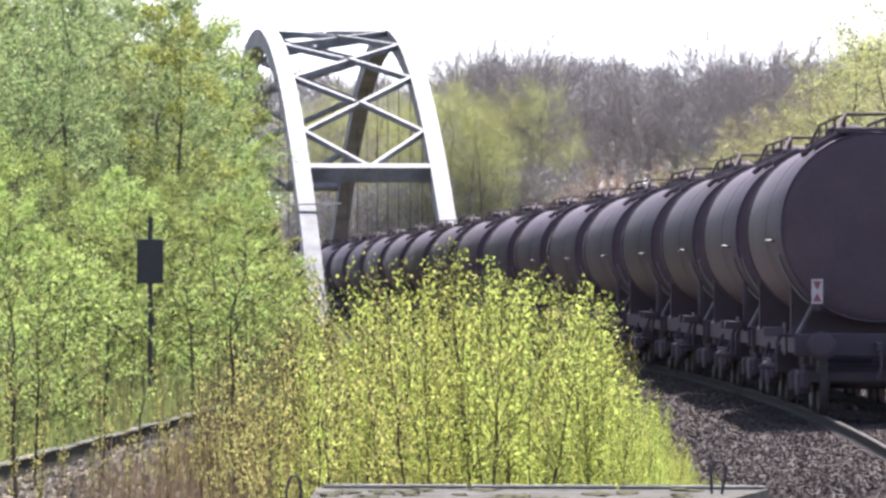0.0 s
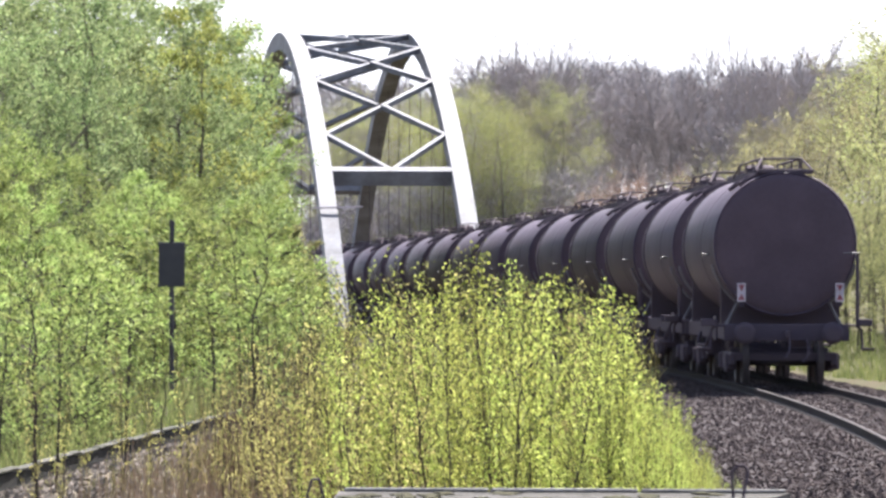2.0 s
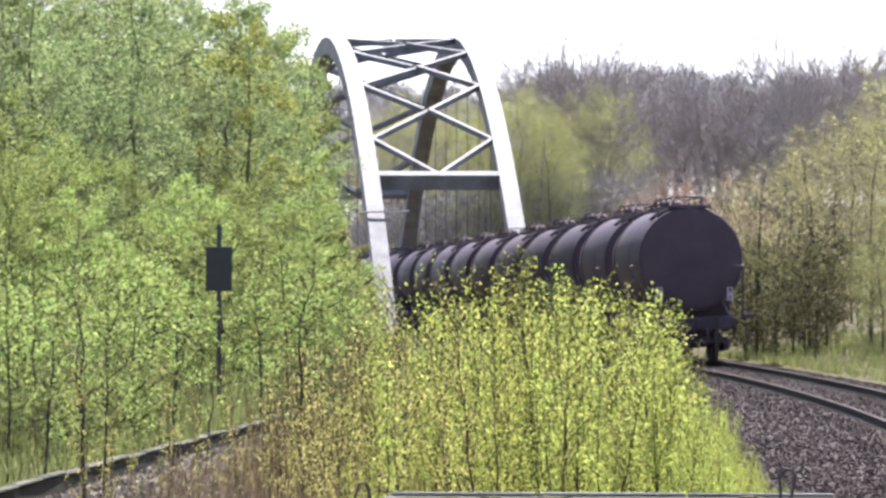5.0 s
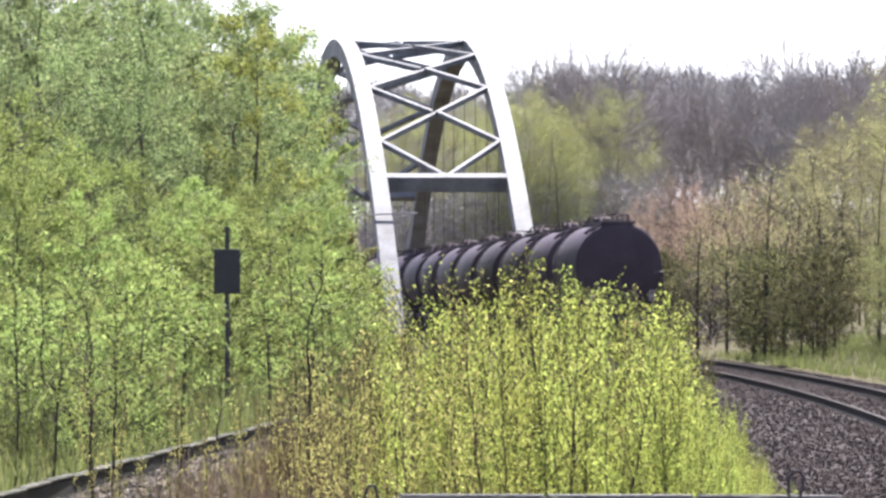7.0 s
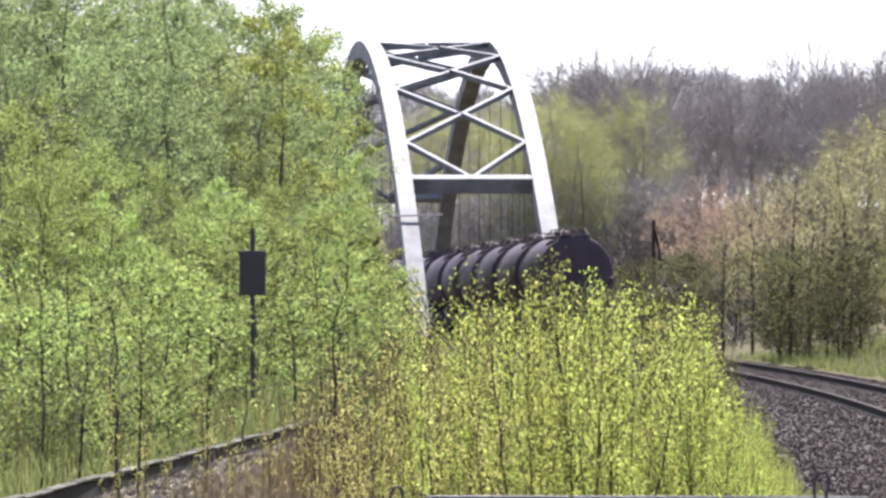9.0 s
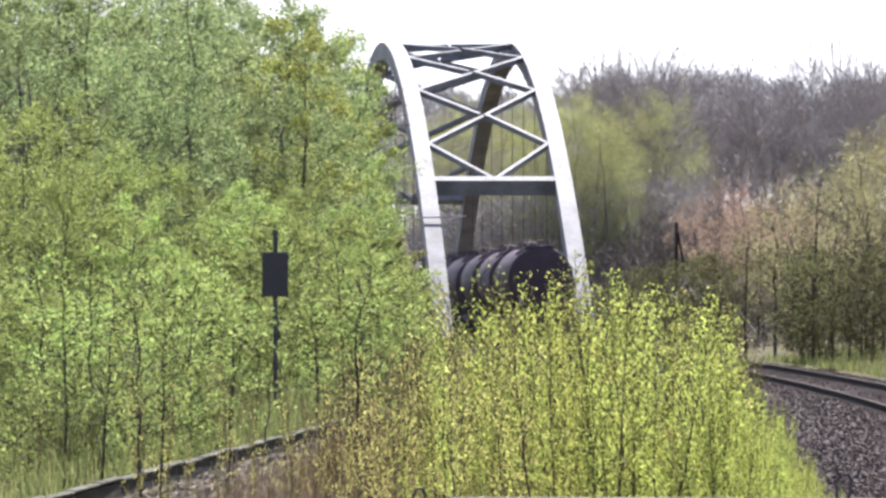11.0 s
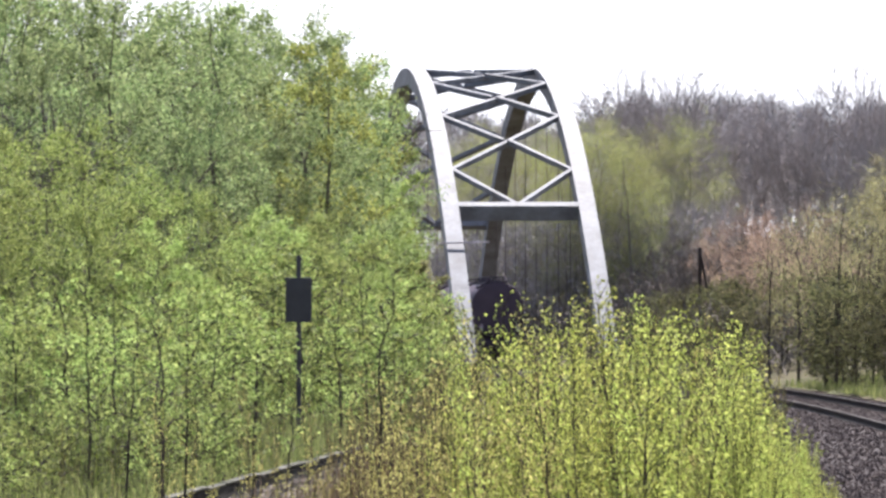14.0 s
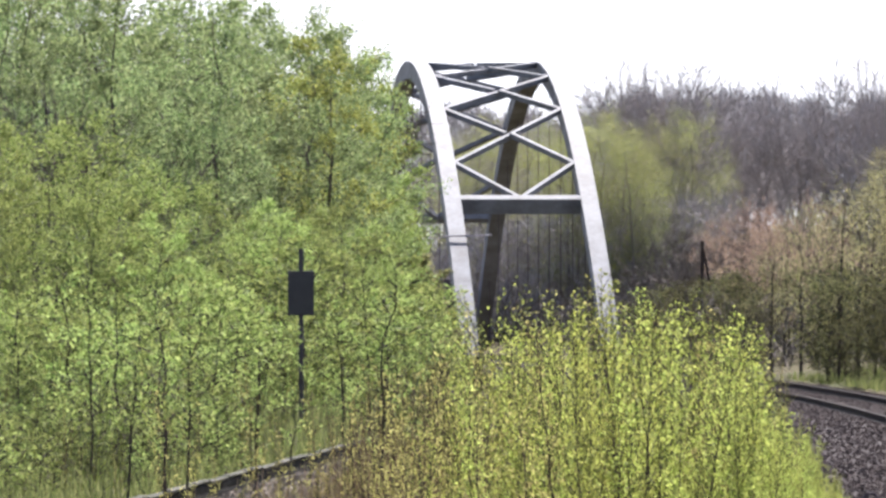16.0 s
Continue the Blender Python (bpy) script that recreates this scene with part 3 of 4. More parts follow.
            if sx > 0:
                part("upright", tube(bmesh.new(), (1.42, y, 1.15), (1.42, y, 2.64), 0.034, None, 8), M_STEEL_DARK, step_iron)
                part("top_bar", tube(bmesh.new(), (1.14, y, 2.64), (1.47, y, 2.64), 0.02, None, 8), M_GALV, step_iron, "pale worn bar")
            elif y > 0:
                part("upright", tube(bmesh.new(), (-1.36, y, 1.15), (-1.36, y, 2.0), 0.04, None, 8), M_STEEL_DARK, step_iron)
        # side pipework and brake gear below the barrel
        bm = bmesh.new()
        pipe(bm, [(sx * 1.2, -1.6, 1.0), (sx * 1.3, -1.4, 0.75), (sx * 1.3, 1.4, 0.75), (sx * 1.2, 1.6, 1.0)], 0.03)
        tube(bm, (sx * 0.6, -0.9, 0.72), (sx * 0.6, 0.4, 0.72), 0.19, None, 12)
        box(bm, (0.34, 0.5, 0.4), pose(sx * 0.95, 1.1, 0.72), 0.03)
        part("brake_gear", bm, M_STEEL_DARK, root)
        bm = bmesh.new()
        box(bm, (0.03, 0.75, 0.5), pose(sx * 1.2, -3.0, 1.12), 0.01)
        part("data_panel", bm, M_STEEL_DARK, root)
    # curved pipes on the side towards each end, pale to imitate the barrel's edge highlight
    for sx in (-1, 1):
        for y in (-5.55, 5.55):
            bm = bmesh.new()
            pts = [(sx * (TANK_R + 0.05) * math.cos(a), y, TANK_Z - (TANK_R + 0.05) * math.sin(a)) for a in [radians(16 + 6 * k) for k in range(7)]]
            pts.append((sx * 1.16, y, 1.2))
            sweep(bm, pts, 0.035)
            part("drain_pipe", bm, M_PIPE, root, "curved pipe down the barrel, pale as an edge highlight")
    return root


def tail_plates(root):
    """The white and red tail boards on the last wagon."""
    for sx in (-0.92, 1.04):
        y, z = -6.62, 1.86
        bm = box(bmesh.new(), (0.17, 0.015, 0.37), pose(sx, y, z), 0.004)
        plate = part("tail_board", bm, M_WHITE, root, "white and red reflective tail board")
        bm = bmesh.new()
        for s in (-1, 1):
            v = [bm.verts.new((sx + dx, y - 0.0115, z + s * dz)) for dx, dz in ((-0.065, 0.15), (0.065, 0.15), (0, 0.02))]
            bm.faces.new(v)
        r = bmesh.ops.extrude_face_region(bm, geom=list(bm.faces))
        bmesh.ops.translate(bm, vec=(0, 0.004, 0), verts=[e for e in r["geom"] if isinstance(e, bmesh.types.BMVert)])
        bmesh.ops.recalc_face_normals(bm, faces=bm.faces)
        part("red_triangles", bm, M_RED, plate, "red triangles")
        bm = bmesh.new()
        box(bm, (0.05, 0.26, 0.05), pose(sx, y + 0.12, z - 0.23))
        box(bm, (0.1, 0.02, 0.1), pose(sx, y, z - 0.24), 0.01)
        part("board_holder", bm, M_STEEL_DARK, plate)


# ---------------------------------------------------------------- plants
def plant(name, label, category, group, wood, crown, m_wood, m_crown, wood_name="trunk", crown_name="crown"):
    root = new(name)
    tagged(root, label, category, group)
    mesh_part(wood_name, *wood, m_wood, root)
    if crown:
        mesh_part(crown_name, *crown, m_crown, root)
    return root


def tree_frame(rng, H, spread, limbs, bare_below, r0, lean=0.3):
    """Trunk, limbs and twig ends of a broadleaved tree. Returns tube segments, twig starts and twig ends."""
    segs, starts, ends = [], [], []
    knots = [Vector((0, 0, 0))]
    k_n = 9
    for k in range(1, k_n + 1):
        knots.append(Vector((rng.normal() * lean * k / k_n, rng.normal() * lean * k / k_n, H * k / k_n)))
    for k in range(k_n):
        segs.append((knots[k] - Vector((0, 0, 0.3 if k == 0 else 0)), knots[k + 1], r0 * (1.06 - k / k_n), r0 * (1.06 - (k + 1) / k_n)))
    for i in range(limbs):
        h = bare_below + (0.97 - bare_below) * (i + rng.uniform()) / limbs
        k = min(int(h * k_n), k_n - 1)
        p = knots[k].lerp(knots[k + 1], h * k_n - k)
        az = i * 2.4 + rng.uniform(-0.5, 0.5)
        reach = spread * (0.35 + 0.65 * math.sin(math.pi * min(1, 0.22 + 0.78 * (1 - h)))) * rng.uniform(0.65, 1.15) * (1.25 - 0.75 * h)
        rise = reach * rng.uniform(0.35, 1.1)
        q = p + Vector((math.cos(az) * reach, math.sin(az) * reach, rise))
        m = p.lerp(q, 0.5) + Vector((rng.normal(), rng.normal(), rng.normal() + 0.6)) * reach * 0.07
        rl = max(min(0.006, r0 * 0.3), r0 * 0.28 * (1.1 - h))
        segs.append((p, m, rl, rl * 0.65))
        segs.append((m, q, rl * 0.65, rl * 0.25))
        for j in range(7):
            f = rng.uniform(0.25, 1.0)
            a = p.lerp(m, f * 2) if f < 0.5 else m.lerp(q, f * 2 - 1)
            d = Vector((math.cos(az) + rng.normal() * 0.7, math.sin(az) + rng.normal() * 0.7, rng.uniform(-0.1, 1.0))).normalized() * reach * rng.uniform(0.2, 0.5)
            starts.append(a)
            ends.append(a + d)
    return segs, np.array([tuple(v) for v in starts]), np.array([tuple(v) for v in ends])


def leafy_tree(seed, name, label, H, spread, leaves, size, m_leaf, limbs=30, bare=0.12, r0=0.09, group="", m_wood=None, sigma=0.13):
    rng = np.random.default_rng(seed)
    segs, a, b = tree_frame(rng, H, spread, limbs, bare, r0, H * 0.02)
    k = rng.integers(0, len(a), leaves)
    f = rng.uniform(0.1, 1.1, leaves)[:, None]
    c = a[k] * (1 - f) + b[k] * f + rng.normal(size=(leaves, 3)) * sigma * spread / 2
    # hollow some places out, so that gaps stay open
    keep = np.array([noise.noise(Vector((p[0], p[1], p[2] * 0.7)) * (9.0 / H) + Vector((seed, 0, 0))) > -0.12 for p in c])
    v, fc = tubes_from(segs)
    tv, tf = blade_strips(a, b, 0.02, rng)
    v2 = v + [tuple(p) for p in tv]
    fc2 = fc + [tuple(i + len(v) for i in q) for q in tf]
    return plant(name, label, "tree", group, (v2, fc2), leaf_cloud(rng, c[keep], size), m_wood or M_BARK, m_leaf)


def broad_frame(rng, H, spread):
    """A forked trunk and limbs that branch four times into a domed crown."""
    segs, a, b = [], [], []

    def grow(p, d, length, r, level):
        bend = Vector(rng.normal(size=3).tolist()) * 0.16
        m = p + (d + bend * 0.4).normalized() * length * 0.5
        q = m + (d - bend * 0.4 + Vector((0, 0, 0.12))).normalized() * length * 0.5
        if level < 4:
            segs.extend([(p, m, r, r * 0.8), (m, q, r * 0.8, r * 0.6)])
        if level >= 3:
            a.append(tuple(p))
            b.append(tuple(q))
        if level == 4:
            return
        for k in range(4 if level < 3 else 5):
            f = 1.0 if k == 0 else rng.uniform(0.35, 1.0)
            s = p.lerp(m, f * 2) if f < 0.5 else m.lerp(q, f * 2 - 1)
            turn = Vector(rng.normal(size=3).tolist()) * (0.3 if k == 0 else 0.62)
            grow(s, (d + turn + Vector((0, 0, 0.1))).normalized(), length * rng.uniform(0.55, 0.75), r * 0.55, level + 1)

    fork = Vector((rng.normal() * 0.02 * H, rng.normal() * 0.02 * H, H * rng.uniform(0.2, 0.3)))
    r0 = 0.011 * H
    segs.append((Vector((0, 0, -0.3)), fork, r0 * 1.1, r0 * 0.9))
    for i in range(7):
        az, out = i * 2.4 + rng.uniform(-0.4, 0.4), rng.uniform(0.1, 0.75) * spread / (0.25 * H)
        grow(fork, Vector((math.cos(az) * math.sin(out), math.sin(az) * math.sin(out), math.cos(out))), H * rng.uniform(0.26, 0.34), r0 * 0.5, 1)
    k = H / max(p[2] for p in b)
    segs = [(p * k, q * k, r, s) for p, q, r, s in segs]
    return segs, np.array(a) * k, np.array(b) * k


def bare_tree(seed, name, label, H, spread, twigs, group="", mat=None):
    rng = np.random.default_rng(seed)
    segs, a, b = broad_frame(rng, H, spread)
    k = rng.integers(0, len(a), twigs)
    f = rng.uniform(0.0, 1.0, twigs)[:, None]
    p = a[k] * (1 - f) + b[k] * f
    d = (b - a)[k]
    d = d / np.linalg.norm(d, axis=1)[:, None] + rng.normal(size=(twigs, 3)) * 0.6 + np.array([0, 0, 0.05])
    e = p + d * rng.uniform(0.12, 0.42, twigs)[:, None] * H / 18
    v, fc = tubes_from(segs, 4)
    p, e = np.concatenate([a, p]), np.concatenate([b, e])
    width = np.concatenate([np.full(len(a), 0.04), np.full(twigs, 0.024)])
    return plant(name, label, "tree", group, (v, fc), blade_strips(p, e, width, rng), mat or M_TWIG, mat or M_TWIG, "trunk", "bare_crown")


def sapling(seed, H, leaves, size, m_leaf, label, group):
    """A wand-like young birch: one thin stem, steep side shoots, leaves thinning out towards the tip."""
    rng = np.random.default_rng(seed)
    segs, a, b, forks = [], [], [], []
    knots = [Vector((0, 0, -0.05))]
    drift = rng.normal(size=2) * 0.05
    for k in range(1, 7):
        knots.append(Vector((drift[0] * k / 2 + rng.normal() * 0.012, drift[1] * k / 2 + rng.normal() * 0.012, H * k / 6)))
    for k in range(6):
        segs.append((knots[k], knots[k + 1], 0.011 * (1.08 - k / 6), 0.011 * (1.08 - (k + 1) / 6)))
    for i in range(26):
        h = 0.04 + 0.9 * (i + rng.uniform()) / 26
        k = min(int(h * 6), 5)
        p = knots[k].lerp(knots[k + 1], h * 6 - k)
        az, out = rng.uniform(0, 2 * math.pi), rng.uniform(0.3, 0.85)
        length = (0.14 + 0.4 * (1 - h)) * rng.uniform(0.5, 1.3)
        q = p + Vector((math.cos(az) * math.sin(out), math.sin(az) * math.sin(out), math.cos(out))) * length
        segs.append((p, q, 0.004, 0.002))
        forks.append(k)
        a.append(tuple(p))
        b.append(tuple(q))
    for k in range(2, 6):
        a.append(tuple(knots[k]))
        b.append(tuple(knots[k + 1]))
    a, b = np.array(a), np.array(b)
    w = np.linalg.norm(b - a, axis=1) * (1.15 - 0.75 * a[:, 2] / H)
    k = rng.choice(len(a), leaves, p=w / w.sum())
    f = rng.uniform(0.05, 1.05, leaves)[:, None]
    c = a[k] * (1 - f) + b[k] * f + rng.normal(size=(leaves, 3)) * 0.028
    grafts = [(q, q - 1) for q in range(1, 6)] + [(q, forks[q - 6]) for q in range(6, len(segs))]
    v, fc = tubes_from(segs, 4, grafts)
    return plant("birch_sapling", label, "sapling", group, (v, fc), leaf_cloud(rng, c, size, 0.75), M_STEM, m_leaf, "stem", "foliage")


def spread_copies(protos, places):
    """Copies of the plants at (x, y, z, scale, turn); the first of each kind is moved, not copied."""
    used = set()
    for i, (x, y, z, s, turn) in enumerate(places):
        k = i % len(protos)
        m = pose(x, y, z, 3.2 * math.sin(i * 2.3), 3.2 * math.cos(i * 1.7), turn) @ Matrix.Diagonal((s, s, s, 1))
        if k in used:
            copy_thing(protos[k], m)
        else:
            protos[k].matrix_basis = Matrix()
            used.add(k)
            protos[k]["first"] = i
    for k in used:
        x, y, z, s, turn = places[protos[k]["first"]]
        del protos[k]["first"]
        protos[k].matrix_basis = pose(x, y, z, 0, 0, turn) @ Matrix.Diagonal((s, s, s, 1))


def bearing(col):
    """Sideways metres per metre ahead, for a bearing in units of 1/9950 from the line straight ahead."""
    return (col - 784) / 9950


def build_left_woods():
    rng = random.Random(5)
    group = "birches beside the line"
    back = [leafy_tree(20 + i, "birch_tree", "tall birch tree in thin grey-green spring leaf", 10.0, 2.3 + 0.25 * (i % 3), 9500, 0.105, L_BIRCH_BACK, bare=0.05, group=group) for i in range(4)]
    gold = [leafy_tree(30 + i, "birch_tree", "birch tree in yellowish half-open leaf", 10.0, 2.0, 8500, 0.105, L_BIRCH_GOLD, bare=0.05, group=group) for i in range(2)]
    front = [leafy_tree(34 + i, "birch_tree", "young birch tree in fresh bright green leaf", 7.0, 1.9, 9000, 0.085, L_BIRCH, bare=0.02, r0=0.06, group=group) for i in range(4)]
    outline = [(-420, -150), (110, -66), (190, -36), (300, -4), (350, 22), (385, 55), (410, 115), (435, 220), (470, 345)]
    far, yellow, near = [], [], []
    for i in range(46):
        col = -380 + 800 * (i + rng.random()) / 46
        d = rng.uniform(150, 225) if col < 330 else rng.uniform(190, 245)
        row = float(np.interp(col, *zip(*outline)))
        h = EYE + (496 - row) / 9950 * d + 0.25
        h *= rng.choice((1.0, 0.97, 0.86, 0.74))
        x = bearing(col) * d
        (yellow if 215 < col < 420 and i % 2 else far).append((x, d, ground_height(x, d), h / 10.3, rng.uniform(0, 360)))
    for i in range(9):
        col, d = -370 + 75 * i + rng.uniform(-20, 20), rng.uniform(216, 238)
        row = float(np.interp(col, *zip(*outline))) + 25
        x = bearing(col) * d
        far.append((x, d, ground_height(x, d), (EYE + (496 - row) / 9950 * d + 0.2) / 10.3, rng.uniform(0, 360)))
    for col, d in ((60, 205), (105, 212), (150, 200), (185, 215), (215, 208), (250, 214), (285, 206), (315, 220), (345, 228), (372, 236), (395, 240)):
        x = bearing(col) * d
        row = float(np.interp(col, *zip(*outline))) + rng.uniform(-14, 14)
        far.append((x, d, ground_height(x, d), (EYE + (496 - row) / 9950 * d + 0.2) / 10.3, rng.uniform(0, 360)))
    # the bright front row, in rounded heads of uneven height
    heads = [(-420, 150), (-300, 90), (-220, 190), (-120, 150), (-40, 235), (60, 270), (130, 330), (190, 260), (260, 330), (330, 290), (400, 370), (450, 450)]
    for i in range(34):
        col = -400 + 850 * (i + rng.random()) / 34
        d = rng.uniform(112, 146)
        row = float(np.interp(col, *zip(*heads))) + rng.choice((0, 10, 60, 130))
        x = bearing(col) * d
        near.append((x, d, ground_height(x, d), (EYE + (496 - row) / 9950 * d + 0.25) / 7.2, rng.uniform(0, 360)))
    spread_copies(back, far)
    spread_copies(gold, yellow)
    spread_copies(front, near)
    # slim ones close to the bridge's foot
    slim = [leafy_tree(26 + i, "birch_tree", "slim young birch tree beside the bridge", 10.0, 1.9, 6000, 0.14, L_BIRCH, bare=0.02, group="birches beside the line") for i in range(2)]
    places = []
    for col, d, row in ((345, 232, 30), (372, 236, 45), (388, 240, 75), (400, 246, 105), (412, 250, 140), (424, 254, 195), (434, 258, 240), (442, 246, 285), (456, 252, 335), (470, 247, 390), (484, 250, 430), (420, 230, 330), (455, 225, 420), (498, 246, 470), (405, 220, 200), (425, 225, 260), (445, 232, 310), (462, 236, 360), (480, 240, 400), (492, 240, 440)):
        x = bearing(col) * d
        places.append((x, d, ground_height(x, d), (EYE + (496 - row) / 9950 * d + 0.3) / 10.3, rng.uniform(0, 360)))
    spread_copies(slim, places)
    # a few still bare ones
    bare = [bare_tree(180 + i, "bare_tree", "leafless grey-brown tree among the birches", 11.0, 1.7, 2600, "birches beside the line", M_BRUSH) for i in range(2)]
    places = []
    for col, d, row in ((-270, 228, -130), (-130, 230, -100), (-20, 228, -80), (60, 226, -70), (318, 240, 20), (-215, 150, 40), (-60, 152, 150), (150, 190, 180)):
        x = bearing(col) * d
        places.append((x, d, ground_height(x, d), (EYE + (496 - row) / 9950 * d + 0.3) / 11.5, rng.uniform(0, 360)))
    spread_copies(bare, places)
    # shrubs in front of them, low over the kerb
    protos = [leafy_tree(40 + i, "shrub", "dense green shrub at the edge of the wood", 3.0, 1.3, 2300, 0.095, L_BIRCH, 26, 0.0, 0.03, "shrubs beside the line", M_BARK_DARK) for i in range(3)]
    places = []
    for i in range(66):
        col = -330 + 850 * (i + rng.random()) / 66
        d = rng.uniform(78, 118)
        if col > 120:
            d = rng.uniform(102, 150)
        x = bearing(col) * d
        s = rng.uniform(0.5, 0.85) if col < 120 else rng.uniform(0.6, 1.1)
        places.append((x, d, ground_height(x, d), s, rng.uniform(0, 360)))
    spread_copies(protos, places)
    protos = [leafy_tree(46 + i, "low_shrub", "low leafy green bush behind the kerb", 1.2, 0.75, 1100, 0.06, L_BIRCH, 22, 0.0, 0.012, "low bushes behind the kerb", M_BARK_DARK) for i in range(3)]
    places = []
    for i in range(104):
        d = rng.uniform(57, 104)
        x = -5.0 + (d - 63) * 0.048 - 0.5 - 4.2 * rng.random()
        if abs(x / d - bearing(266)) * d < 0.8 and d < 99:
            continue
        places.append((x, d, ground_height(x, d), rng.uniform(0.5, 1.0), rng.uniform(0, 360)))
    spread_copies(protos, places)
    # slender bushes that hide the bridge's foot
    protos = [leafy_tree(56 + i, "bush", "slender yellow-green bush before the bridge", 3.0, 0.8, 2400, 0.1, L_FAR, 26, 0.0, 0.03, "bushes before the bridge", M_BARK_DARK) for i in range(2)]
    places = []
    for col, d, row in ((488, 205, 400), (502, 200, 440), (515, 195, 470), (528, 190, 505), (540, 180, 530), (552, 172, 552), (566, 165, 566), (585, 160, 570), (605, 150, 575), (630, 142, 580), (655, 135, 585), (470, 190, 470), (450, 180, 490), (690, 140, 580), (720, 150, 575), (760, 145, 580)):
        x = bearing(col) * d
        z = -0.7 if x > track_x(d) - 6.0 else ground_height(x, d)
        places.append((x, d, z, (EYE + (496 - row) / 9950 * d - z) / 3.2, rng.uniform(0, 360)))
    spread_copies(protos, places)
    # thin dark-stemmed birches that stand alone before the wood
    protos = [leafy_tree(50 + i, "young_birch", "thin young birch with a dark stem and few leaves", 3.6, 0.55, 520, 0.07, L_BIRCH, 18, 0.3, 0.025, "young birches by the kerb", M_BARK_DARK) for i in range(3)]
    places = []
    for col, d, h in ((15, 72, 2.6), (-60, 76, 3.2), (70, 80, 2.7), (188, 84, 3.0), (392, 78, 3.3), (140, 90, 3.4), (440, 84, 2.5), (-140, 80, 3.4), (-230, 84, 3.0), (340, 90, 2.6),
                      (27, 58, 2.9), (62, 61, 2.6), (181, 62, 2.0), (241, 66, 2.0), (405, 57, 3.0), (426, 60, 2.5), (477, 63, 2.4), (-45, 62, 2.6), (-110, 66, 2.8)):
        x = bearing(col) * d
        places.append((x, d, SIDING if x > kerb_x(d) else ground_height(x, d), h / 3.6, rng.uniform(0, 360)))
    spread_copies(protos, places)


def thicket(name, protos, places, mats, label):
    """Many plants beyond counting, joined: all their stems in one mesh, all their leaves in another."""
    for k, kind in enumerate(("stem", "foliage")):
        vs, fs, base = [], [], 0
        for i, (x, y, z, s, turn) in enumerate(places):
            me = protos[i % len(protos)].children[k].data
            co = np.empty(len(me.vertices) * 3)
            me.vertices.foreach_get("co", co)
            c, n = math.cos(radians(turn)), math.sin(radians(turn))
            co = co.reshape(-1, 3) @ np.array([(c, n, 0), (-n, c, 0), (0, 0, 1)]) * s + np.array((x, y, z))
            idx = np.empty(len(me.loops), int)
            me.loops.foreach_get("vertex_index", idx)
            vs.append(co)
            fs.append(idx.reshape(-1, 4) + base)
            base += len(co)
        ob = mesh_part(name + "_" + kind, np.concatenate(vs).tolist(), np.concatenate(fs).tolist(), mats[k])
        tagged(ob, label, "undergrowth", kind="stuff")


def kerb_x(d):
    return -5.0 + (d - 63) * 0.048


def below_kerb(col, d):
    """How high a plant may grow at this bearing and still leave the kerb behind it in view."""
    reach = 8.024 / max(0.048 - bearing(col), 0.01)
    return EYE - (EYE + 0.06) * d / reach


